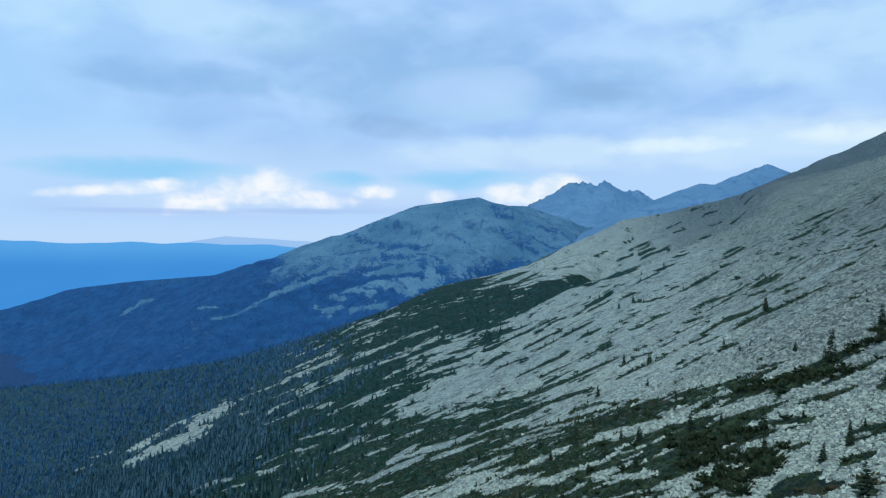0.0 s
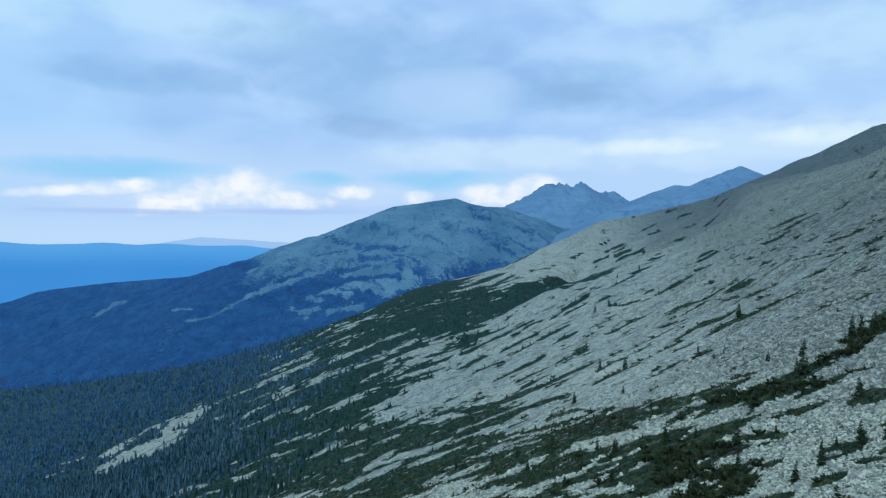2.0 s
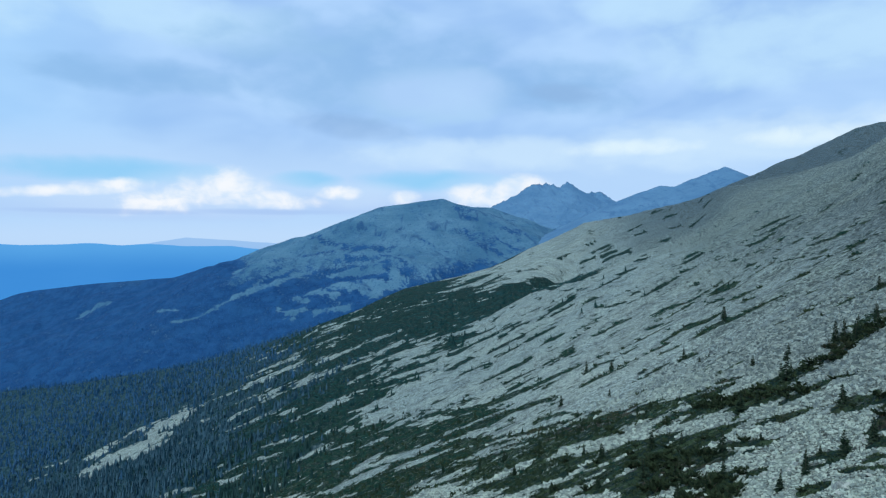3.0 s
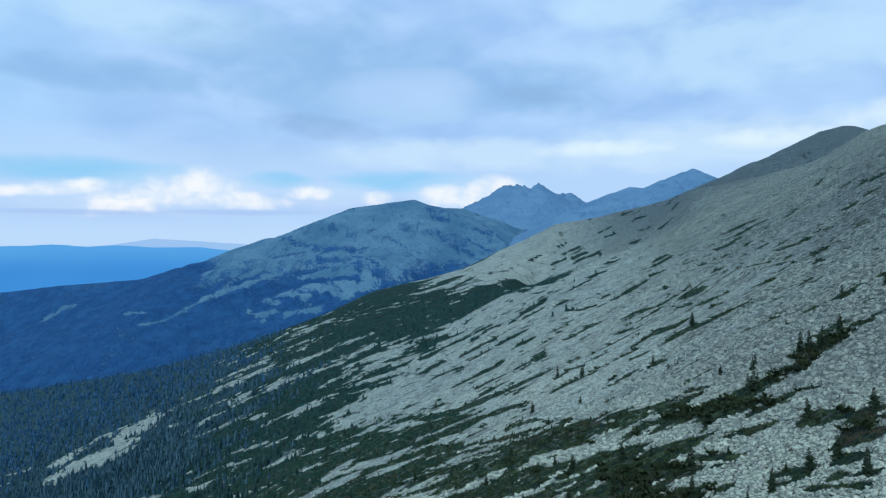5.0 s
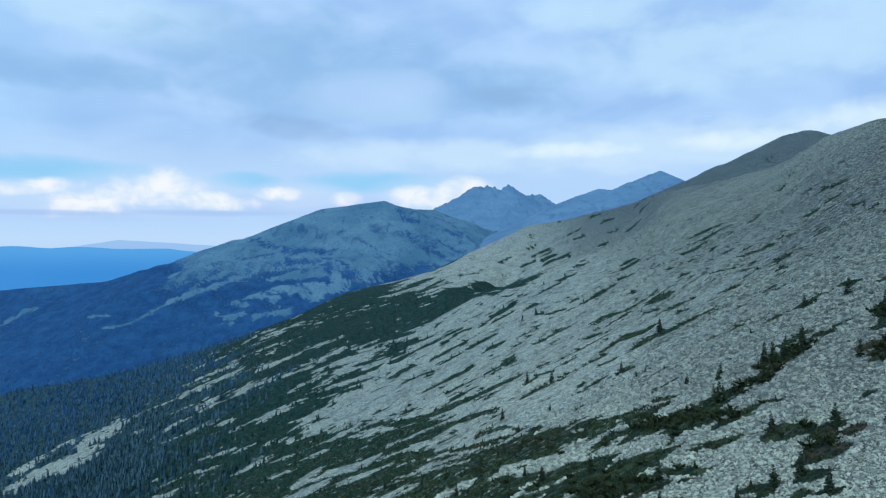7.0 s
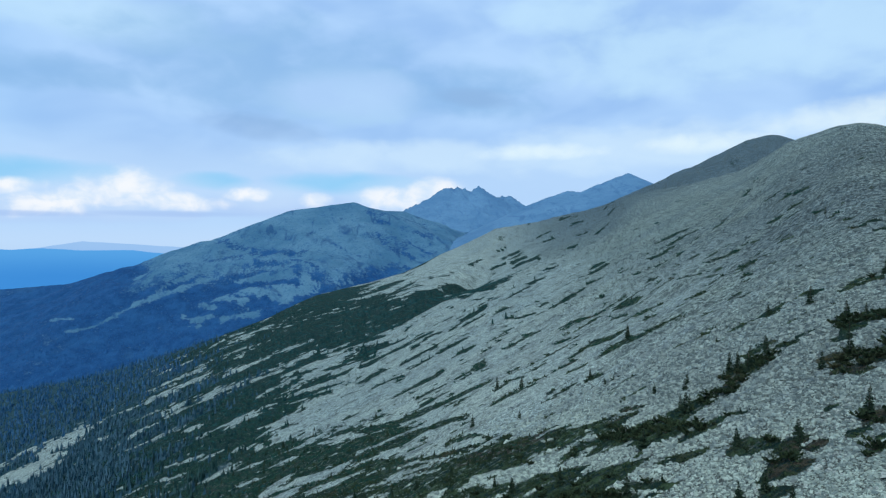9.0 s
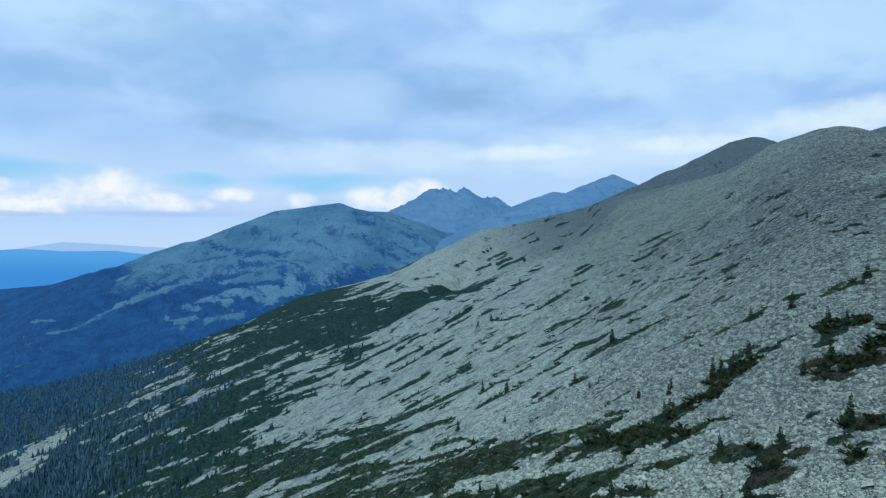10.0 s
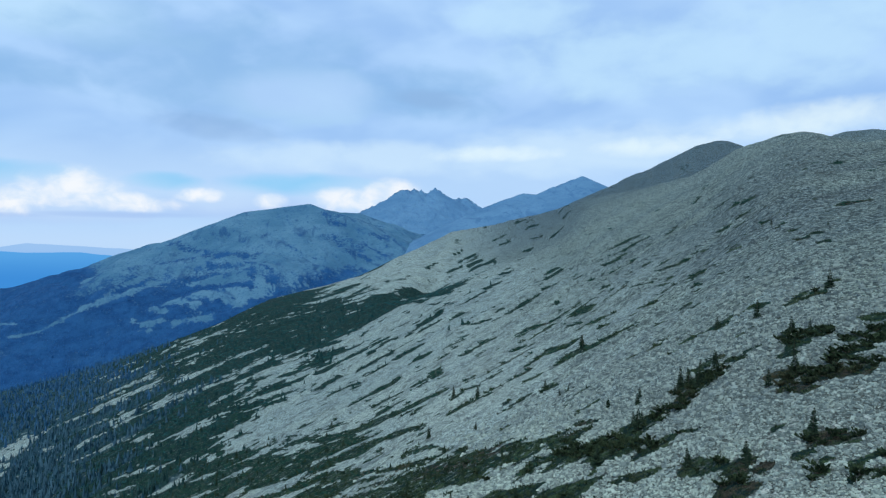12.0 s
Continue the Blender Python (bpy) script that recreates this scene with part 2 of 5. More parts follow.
TONGUES_WOODED = [(-89.8, 622.8, -70.3, 602.2, 8.4), (-149.2, 605.2, -137.2, 615.3, 6.3), (-158.6, 604.9, -144.6, 605.9, 4.3), (-67.5, 598.5, -28.3, 568.0, 5.1), (-24.3, 579.4, -3.9, 594.4, 12.7), (3.0, 570.3, 30.0, 570.8, 4.8), (-118.9, 552.9, -104.8, 547.4, 6.3), (19.3, 524.6, 40.3, 529.9, 7.7), (-92.1, 524.4, -77.0, 506.7, 4.6), (-37.5, 510.7, -17.7, 521.2, 9.6), (-5.3, 506.6, 19.6, 534.0, 11.7), (-18.6, 491.4, 2.6, 489.7, 14.7), (11.8, 470.1, 24.9, 472.6, 10.6), (-12.0, 459.3, 6.0, 448.3, 3.1), (6.0, 451.9, 19.3, 430.2, 3.9), (-154.2, 447.3, -142.2, 442.7, 9.5), (-142.2, 442.7, -125.8, 428.4, 2.3), (-89.9, 442.6, -62.9, 414.1, 3.6), (-87.6, 415.2, -69.8, 397.6, 2.5), (-62.3, 410.4, -51.7, 403.2, 2.3)]
TONGUES_MIDDLE = [(-33.1, 408.6, -13.3, 393.5, 2.5), (19.8, 407.3, 39.9, 433.7, 8.7), (-43.8, 389.2, -23.3, 356.8, 2.3), (-13.0, 385.1, 5.3, 399.2, 19.1), (-91.7, 384.5, -74.1, 372.1, 3.4), (-103.4, 372.1, -52.9, 288.7, 1.6), (-64.0, 364.9, -51.2, 355.5, 4.4), (-23.6, 361.7, 4.6, 340.4, 7.8), (-51.7, 359.3, -35.8, 342.5, 6.4), (4.8, 357.2, 32.2, 349.5, 25.1), (-67.5, 326.1, -53.8, 306.6, 1.2), (-64.4, 317.5, -55.3, 315.2, 2.4), (-30.5, 291.6, -18.4, 282.6, 2.0), (-52.3, 273.9, -37.6, 261.3, 4.9), (-35.8, 263.3, -30.5, 262.1, 2.7), (-18.5, 254.1, -10.6, 254.7, 4.6), (-9.4, 250.6, 8.7, 234.2, 3.1), (-23.2, 239.7, -8.7, 232.3, 5.0), (-9.3, 224.7, 1.2, 211.3, 1.5), (-2.1, 214.1, 10.8, 204.7, 1.8)]
TONGUES_HEATH = [(30.2, 214.1, 40.3, 200.5, 2.2), (-20.6, 212.9, -15.1, 207.3, 1.9), (7.7, 208.9, 17.6, 195.0, 2.4), (22.0, 207.8, 31.4, 195.0, 3.1), (10.8, 204.7, 17.0, 201.1, 2.0), (23.7, 204.2, 30.2, 176.5, 3.0), (30.7, 191.0, 38.1, 174.9, 2.8), (22.1, 181.9, 27.6, 163.1, 0.9), (17.6, 175.2, 26.6, 162.8, 1.7), (1.0, 170.6, 14.7, 158.7, 3.4), (-8.4, 170.0, 0.9, 155.0, 3.1), (17.9, 169.0, 25.6, 150.9, 1.6), (35.4, 168.1, 37.8, 156.3, 0.8), (27.2, 160.6, 33.6, 154.0, 1.4), (34.5, 158.2, 40.0, 149.7, 1.7), (2.2, 157.3, 10.0, 145.1, 3.5), (-0.3, 151.5, 10.1, 132.0, 4.4), (40.8, 143.4, 45.3, 135.1, 2.9), (11.4, 134.1, 17.2, 130.1, 1.7), (16.3, 131.2, 21.9, 127.6, 2.7)]
TONGUES_NEAR = [(7.3, 126.9, 14.4, 116.3, 2.2), (27.5, 125.9, 34.0, 106.7, 1.9), (26.0, 123.4, 29.5, 114.5, 2.7), (36.0, 116.2, 38.9, 113.1, 1.2), (35.4, 114.6, 39.0, 108.4, 2.4), (29.5, 114.5, 33.0, 105.5, 2.5), (38.1, 113.4, 42.2, 108.8, 2.5), (42.3, 109.1, 44.5, 102.9, 1.1), (34.7, 108.9, 36.6, 106.4, 1.3), (14.2, 107.9, 17.3, 100.8, 1.2), (33.0, 105.5, 34.8, 98.9, 0.8), (35.8, 101.4, 38.4, 90.7, 1.1), (19.9, 94.5, 22.9, 88.8, 1.9), (36.6, 91.7, 39.1, 89.1, 2.4), (37.2, 89.8, 39.5, 86.2, 1.5), (19.5, 89.3, 22.9, 77.1, 0.7), (22.1, 70.6, 24.9, 67.6, 1.5), (20.6, 67.6, 22.7, 64.2, 1.1)]
TONGUES_FIELD = [(-304.6, 705.8, -230.3, 675.3, 31.1), (-252.4, 731.8, -225.7, 732.8, 39.2)]
TONGUES = TONGUES_FIELD + TONGUES_LOW + TONGUES_WOODED + TONGUES_MIDDLE + TONGUES_HEATH + TONGUES_NEAR
HEATH_BANDS = [(36.2, 171.9, 40.7, 123.8, 1.4), (30.9, 147.0, 37.5, 122.8, 5.2), (35.7, 142.2, 40.2, 119.8, 2.2), (41.9, 127.4, 46.1, 113.1, 1.6), (41.2, 122.7, 44.8, 115.6, 1.3), (80.4, 119.5, 81.7, 117.9, 3.6), (49.5, 116.9, 51.1, 107.0, 0.9), (44.2, 116.7, 47.8, 113.1, 1.8), (84.5, 115.3, 85.8, 112.4, 3.8), (22.2, 109.3, 25.8, 100.1, 2.2), (39.7, 108.0, 42.0, 103.2, 3.6), (27.6, 107.1, 31.8, 96.8, 2.2), (86.3, 106.4, 87.1, 104.7, 2.1), (87.9, 105.7, 90.3, 104.6, 3.6), (89.5, 103.7, 96.9, 108.2, 0.9), (32.7, 102.6, 35.1, 94.9, 1.6), (41.6, 102.1, 42.8, 95.8, 2.5), (35.9, 102.1, 43.6, 96.1, 2.5), (66.8, 100.8, 68.3, 100.8, 2.2), (64.1, 100.5, 65.6, 99.7, 2.7)]
HEATH_UPPER = [(41.8, 98.9, 46.0, 92.9, 2.1), (59.0, 98.8, 60.8, 97.6, 2.9), (60.4, 97.6, 62.2, 93.1, 4.3), (42.8, 97.6, 44.9, 92.4, 3.6), (31.9, 97.5, 36.2, 80.0, 2.6), (28.0, 96.8, 31.1, 77.9, 1.4), (66.8, 96.5, 68.0, 93.5, 1.8), (43.6, 96.1, 47.5, 89.6, 2.3), (49.2, 95.7, 50.4, 91.4, 1.2), (68.8, 94.7, 70.8, 94.1, 2.5), (45.7, 94.0, 46.2, 89.3, 3.0), (32.1, 93.3, 34.4, 84.4, 2.8), (46.0, 92.9, 48.3, 90.8, 2.1), (23.9, 92.8, 27.4, 83.3, 2.8), (51.8, 92.4, 53.8, 91.4, 2.9), (42.7, 92.4, 45.0, 83.4, 2.3), (72.6, 92.0, 76.8, 93.6, 1.4), (53.8, 91.4, 56.3, 90.3, 2.6), (42.8, 89.7, 45.2, 86.4, 2.1), (74.0, 89.2, 75.6, 86.4, 2.5)]
HEATH_LOWER = [(36.0, 88.3, 37.2, 83.2, 2.2), (39.9, 87.8, 39.4, 83.7, 1.1), (45.3, 87.6, 46.1, 81.7, 2.3), (69.7, 86.7, 71.7, 85.2, 1.8), (45.2, 86.4, 47.1, 77.6, 1.4), (39.0, 85.8, 41.5, 86.9, 0.9), (30.2, 85.7, 32.4, 81.0, 3.2), (67.4, 85.5, 68.2, 83.3, 1.4), (35.0, 85.4, 37.1, 80.9, 3.8), (37.5, 84.3, 38.7, 80.9, 1.6), (28.2, 84.0, 31.4, 79.6, 4.2), (80.8, 83.7, 82.6, 83.6, 2.6), (46.9, 83.1, 47.9, 80.4, 2.3), (18.1, 82.7, 21.6, 72.7, 1.9), (27.1, 82.5, 29.9, 73.3, 2.3), (44.3, 82.2, 47.3, 80.0, 3.4), (61.5, 81.2, 62.8, 77.7, 2.1), (49.4, 79.9, 50.0, 77.3, 0.9), (39.4, 79.6, 40.5, 76.2, 0.9), (72.5, 79.3, 77.9, 78.8, 3.1)]
HEATH_RIGHT = [(38.6, 78.8, 39.4, 76.2, 1.1), (23.3, 78.5, 25.9, 76.9, 2.3), (39.8, 77.0, 40.5, 73.7, 1.1), (26.5, 76.9, 29.6, 66.2, 2.2), (34.3, 76.7, 35.4, 68.4, 1.1), (67.6, 76.6, 71.4, 74.5, 2.9), (61.4, 76.0, 63.3, 72.6, 3.8), (40.1, 75.4, 42.1, 71.5, 1.0), (58.6, 74.4, 58.8, 69.2, 1.3), (34.6, 73.7, 36.0, 68.5, 1.4), (63.0, 72.3, 65.8, 68.7, 3.2), (41.8, 71.1, 43.9, 69.0, 1.2), (43.5, 69.6, 44.5, 69.2, 1.2), (42.2, 69.4, 43.3, 63.8, 1.1), (43.8, 68.9, 43.5, 62.7, 0.9), (29.3, 66.8, 30.5, 65.9, 2.2), (50.2, 64.7, 50.8, 64.3, 0.9), (26.3, 64.4, 28.7, 63.1, 2.9), (23.6, 64.2, 26.2, 58.5, 2.3), (30.8, 63.3, 31.7, 62.2, 1.1)]
HEATH_SHELF = [(43.3, 62.4, 44.5, 60.6, 1.7), (22.1, 61.3, 24.6, 57.1, 1.7), (42.6, 61.1, 43.1, 59.7, 1.1), (40.8, 59.8, 41.6, 58.9, 1.3), (44.3, 59.5, 44.2, 57.8, 0.9), (50.1, 59.5, 51.8, 57.4, 1.2), (34.0, 59.4, 35.4, 56.6, 1.1), (39.4, 58.5, 41.0, 55.8, 1.6), (40.2, 58.4, 41.3, 58.6, 1.1), (49.0, 57.8, 51.1, 54.8, 0.9), (32.6, 57.0, 33.9, 56.9, 1.1), (46.4, 56.9, 47.8, 56.4, 0.9), (34.0, 56.6, 34.9, 56.4, 1.2), (37.1, 55.4, 38.1, 53.4, 1.4), (25.9, 55.1, 27.3, 52.7, 1.1), (46.4, 54.1, 47.6, 54.2, 0.9), (24.7, 53.3, 26.6, 50.6, 1.2), (33.2, 53.2, 34.7, 48.6, 1.1), (30.0, 53.1, 31.0, 52.0, 1.1), (44.2, 52.9, 45.7, 52.7, 0.9)]
HEATH_NEAR = [(34.8, 52.8, 36.3, 49.6, 1.6), (47.5, 51.6, 48.4, 51.3, 0.9), (49.2, 51.6, 50.2, 51.1, 0.9), (45.3, 49.8, 46.2, 49.0, 0.9), (26.0, 49.5, 27.3, 49.7, 1.1), (46.5, 49.4, 47.5, 48.4, 1.0), (27.5, 47.4, 28.1, 47.4, 1.1)]
HEATH = HEATH_BANDS + HEATH_UPPER + HEATH_LOWER + HEATH_RIGHT + HEATH_SHELF + HEATH_NEAR
STREAKS_HOLLOW = [(146.8, 1192.4, 167.9, 1144.4, 25.9), (85.4, 960.4, 106.0, 977.6, 17.8), (332.5, 957.7, 340.2, 947.6, 3.6), (240.2, 949.8, 254.6, 962.0, 2.3), (78.6, 938.4, 99.3, 959.9, 24.4), (290.3, 930.7, 307.2, 926.5, 4.2), (194.3, 913.3, 209.5, 930.7, 5.5), (246.8, 905.2, 253.6, 904.4, 5.9), (330.5, 900.6, 339.6, 887.5, 6.6), (287.1, 886.9, 298.0, 888.3, 5.3), (215.5, 879.0, 231.2, 873.2, 4.3), (237.4, 862.5, 251.9, 862.0, 9.8), (236.2, 841.8, 254.6, 826.6, 10.7), (309.5, 834.5, 317.7, 813.5, 3.0), (75.1, 819.2, 115.8, 833.4, 7.1), (98.3, 817.5, 116.9, 811.6, 6.7), (75.9, 816.9, 111.1, 866.8, 9.3), (289.3, 805.4, 295.6, 796.9, 3.8), (164.6, 804.9, 203.6, 828.1, 6.7), (262.9, 802.3, 269.0, 801.5, 2.4)]
STREAKS_TAIL = [(146.8, 797.0, 159.4, 811.8, 4.4), (314.3, 781.0, 321.6, 769.1, 6.3), (122.8, 767.4, 146.8, 797.0, 4.2), (33.4, 572.9, 48.1, 539.4, 5.7), (30.7, 525.7, 44.1, 494.8, 10.0), (62.1, 515.8, 68.2, 531.6, 2.0), (108.7, 501.1, 112.1, 480.1, 2.0), (160.3, 495.1, 165.6, 487.7, 4.5), (53.2, 489.7, 57.6, 494.1, 3.9), (64.8, 475.2, 68.4, 468.9, 3.8), (26.6, 455.4, 55.6, 461.1, 6.1), (135.9, 451.6, 145.8, 452.3, 4.0), (89.4, 436.7, 103.4, 442.5, 5.1), (113.1, 430.3, 133.0, 442.0, 3.7), (78.2, 423.9, 89.4, 436.7, 3.1), (85.9, 419.4, 94.9, 413.6, 4.4), (23.8, 405.5, 36.7, 410.9, 4.9), (68.0, 404.0, 80.8, 402.8, 2.6), (47.1, 403.8, 68.0, 404.0, 3.7), (155.1, 390.9, 160.3, 390.8, 8.7)]
STREAKS_MIDDLE = [(63.2, 375.3, 76.3, 372.5, 6.5), (148.4, 372.2, 155.3, 374.9, 6.7), (47.5, 369.9, 62.7, 372.5, 4.2), (27.2, 367.7, 43.8, 363.0, 2.0), (87.0, 365.9, 97.5, 354.1, 2.0), (110.9, 348.8, 114.0, 344.6, 2.1), (97.4, 348.5, 103.8, 340.4, 2.4), (67.4, 342.5, 73.2, 337.3, 5.2), (132.5, 341.8, 139.1, 335.4, 3.0), (120.7, 334.0, 128.6, 335.3, 2.2), (110.7, 330.3, 120.7, 334.0, 3.0), (207.5, 324.0, 216.8, 333.3, 1.1), (43.5, 318.6, 53.3, 316.5, 6.7), (34.5, 316.8, 43.5, 318.6, 6.2), (164.5, 310.8, 171.5, 304.9, 2.0), (146.2, 299.9, 149.6, 298.3, 1.9), (149.6, 298.3, 155.6, 299.1, 2.0), (85.2, 291.4, 91.2, 290.7, 2.3), (76.1, 289.5, 85.2, 291.4, 2.2), (39.1, 286.5, 51.0, 282.6, 2.4)]
STREAKS_SPINE = [(52.1, 282.0, 53.4, 277.1, 0.7), (55.7, 277.3, 59.1, 277.3, 1.4), (97.8, 274.1, 100.9, 260.3, 2.6), (100.9, 260.3, 103.6, 255.6, 1.7), (122.9, 254.6, 124.9, 251.6, 1.8), (42.2, 250.4, 51.9, 248.1, 5.3), (51.9, 248.1, 57.6, 237.9, 2.8), (107.7, 246.4, 106.3, 229.1, 2.5), (83.9, 243.9, 86.9, 240.5, 2.0), (171.0, 240.8, 166.2, 224.5, 2.7), (63.2, 236.8, 66.9, 235.6, 1.6), (44.1, 233.7, 47.5, 227.3, 1.4), (96.5, 228.0, 97.7, 216.9, 0.8), (59.1, 221.3, 62.8, 214.7, 1.1), (115.9, 219.0, 118.5, 203.9, 0.8), (54.4, 217.2, 58.2, 219.4, 1.6), (123.9, 214.8, 126.8, 209.3, 1.4), (144.7, 213.0, 146.8, 209.8, 2.3), (82.5, 210.5, 85.7, 196.3, 2.5), (126.8, 209.3, 129.1, 204.9, 1.7)]
STREAKS_CREST = [(132.4, 208.6, 133.0, 200.2, 0.7), (74.5, 206.2, 81.6, 208.1, 1.9), (96.5, 203.9, 101.4, 200.5, 2.3), (60.9, 202.4, 64.6, 197.8, 2.5), (50.5, 201.6, 57.4, 199.3, 5.0), (57.4, 199.3, 60.4, 195.0, 1.7), (66.6, 198.6, 72.2, 197.3, 3.3), (114.5, 198.6, 114.2, 191.7, 0.9), (91.9, 192.2, 93.4, 188.3, 1.2), (140.3, 184.5, 141.7, 184.3, 1.6), (100.2, 184.5, 100.9, 176.5, 1.0), (114.3, 181.6, 115.6, 176.7, 2.1), (76.7, 181.2, 79.3, 176.1, 2.4), (65.1, 180.2, 67.7, 176.6, 2.0), (124.7, 178.4, 126.1, 174.0, 0.9), (72.8, 177.6, 76.2, 176.3, 1.9), (118.3, 176.8, 118.6, 173.3, 0.6), (76.2, 176.3, 81.7, 171.1, 3.0), (78.7, 174.8, 85.5, 169.1, 2.2), (86.1, 170.3, 90.5, 166.7, 1.8)]
STREAKS_SHOULDER = [(107.2, 169.0, 107.5, 164.4, 0.8), (150.1, 168.1, 154.6, 168.0, 1.0), (152.0, 167.2, 157.0, 161.9, 2.0), (56.1, 163.1, 60.8, 164.4, 1.2), (51.6, 162.1, 56.1, 163.1, 1.2), (130.6, 161.9, 131.1, 159.3, 1.2), (110.6, 161.7, 110.9, 156.5, 0.8), (121.2, 146.4, 126.6, 146.3, 1.2), (60.9, 143.9, 63.5, 143.9, 1.3), (72.8, 138.9, 77.6, 133.6, 1.2), (78.7, 135.5, 79.0, 127.7, 0.7), (76.6, 123.8, 78.1, 120.5, 1.4), (78.1, 120.5, 80.5, 115.4, 0.8), (73.8, 104.4, 78.7, 104.4, 0.6)]
STREAKS = STREAKS_HOLLOW + STREAKS_TAIL + STREAKS_MIDDLE + STREAKS_SPINE + STREAKS_CREST + STREAKS_SHOULDER
HOLLOW = [(85, 600, 118, 760, 26), (-20, 900, 62, 1060, 30), (-10, 1000, 66, 1160, 40), (-60, 930, 0, 1010, 22), (38.7, 663.5, 98.3, 584.7, 24.4), (99.1, 589.6, 151.1, 696.6, 48.4), (162.6, 749.7, 178.1, 689.2, 11.9), (66.1, 742.1, 101.2, 632.1, 11.8), (50.9, 669.4, 98.5, 578.1, 15.6), (99.3, 582.3, 113.4, 530.3, 3.4), (9.9, 759.9, 51.7, 680.6, 29.3), (11.8, 911.7, 50.0, 830.5, 21.0), (-48.5, 739.6, 9.3, 711.5, 35.4), (-29.6, 864.3, 11.0, 847.4, 25.5), (100.9, 600.3, 154.4, 740.2, 31.5), (166.0, 795.7, 177.3, 709.2, 44.8)]
DRY = [(162.8, 181.1, 167.4, 168.2, 4), (153.4, 166.6, 155.7, 156.6, 4), (40.3, 57.3, 45.8, 61.9, 1.8), (58.6, 72.6, 66.9, 73.2, 4), (46.1, 62.8, 47.6, 60.6, 1.2), (47.5, 78.1, 48.8, 73.3, 1.5), (47.7, 123.0, 51.7, 110.4, 4), (59.5, 65.2, 65.8, 67.1, 3), (49.4, 58.3, 51.6, 56.6, 1.5), (38.7, 133.7, 41.9, 127.5, 2.5), (27.9, 77.6, 31.2, 71.0, 3), (24.3, 66.1, 27.4, 61.3, 3), (56.2, 95.6, 57.6, 93.3, 2), (31.0, 147.1, 36.4, 125.9, 2.5)]
THICKET = [(28.8, 85.7, 31.6, 73.4, 2.2), (26.2, 74.3, 29.0, 63.8, 2.0), (24.2, 64.2, 26.5, 59.4, 2.5), (22.3, 60.6, 24.1, 56.8, 1.1), (46.2, 95.0, 45.8, 81.1, 1.5), (42.6, 104.6, 44.1, 90.7, 1.5), (59.3, 97.5, 61.9, 92.6, 3.0), (52.5, 92.8, 55.8, 89.6, 2.0), (61.1, 76.6, 63.2, 71.6, 2.8), (64.2, 72.8, 67.4, 69.5, 2.7), (67.1, 76.1, 74.3, 75.2, 1.7), (71.5, 88.9, 75.0, 86.0, 2.4), (73.5, 80.3, 77.0, 77.9, 2.3), (84.3, 113.4, 86.4, 113.8, 1.9), (44.0, 52.7, 45.7, 52.7, 1.0), (45.2, 49.6, 47.3, 48.1, 1.0), (48.9, 58.1, 51.7, 55.7, 1.1), (40.9, 59.4, 42.4, 59.4, 1.0)]
# where the closed heath gives way to scree: distance ahead, and how far across
HEATH_EDGE = [(40, 14), (58, 24), (90, 37), (120, 39), (210, 37), (260, 35), (310, 18), (365, -16), (405, -14), (430, 19), (480, 37), (555, 48), (575, 76), (600, 94), (654, 92), (800, 84), (942, 72), (1100, 76), (1250, 72)]


def stroke(x, y, lines, rag=0.9, grain=1.0):
    """Greatest over the strokes of 1 - distance / half width, with ragged edges."""
    best = np.full(np.shape(x), -9.0)
    rough = rag * (fbm(x / 7 / grain, y / 3.2 / grain, 3, 81) + 0.6 * fbm(x / 22 / grain, y / 10 / grain, 2, 82))
    for ax, ay, bx, by, w in lines:
        near = (x > min(ax, bx) - 4 * w) & (x < max(ax, bx) + 4 * w) & (y > min(ay, by) - 4 * w) & (y < max(ay, by) + 4 * w)
        if not np.any(near):
            continue
        px, py, dx, dy = x[near] - ax, y[near] - ay, bx - ax, by - ay
        length = math.hypot(dx, dy) + 1e-6
        along, across = (px * dx + py * dy) / length, (px * dy - py * dx) / length
        beyond = np.maximum(np.maximum(-along, along - length), 0) * 2.5
        best[near] = np.maximum(best[near], 1 - np.hypot(across, beyond) / w)
    return best + rough


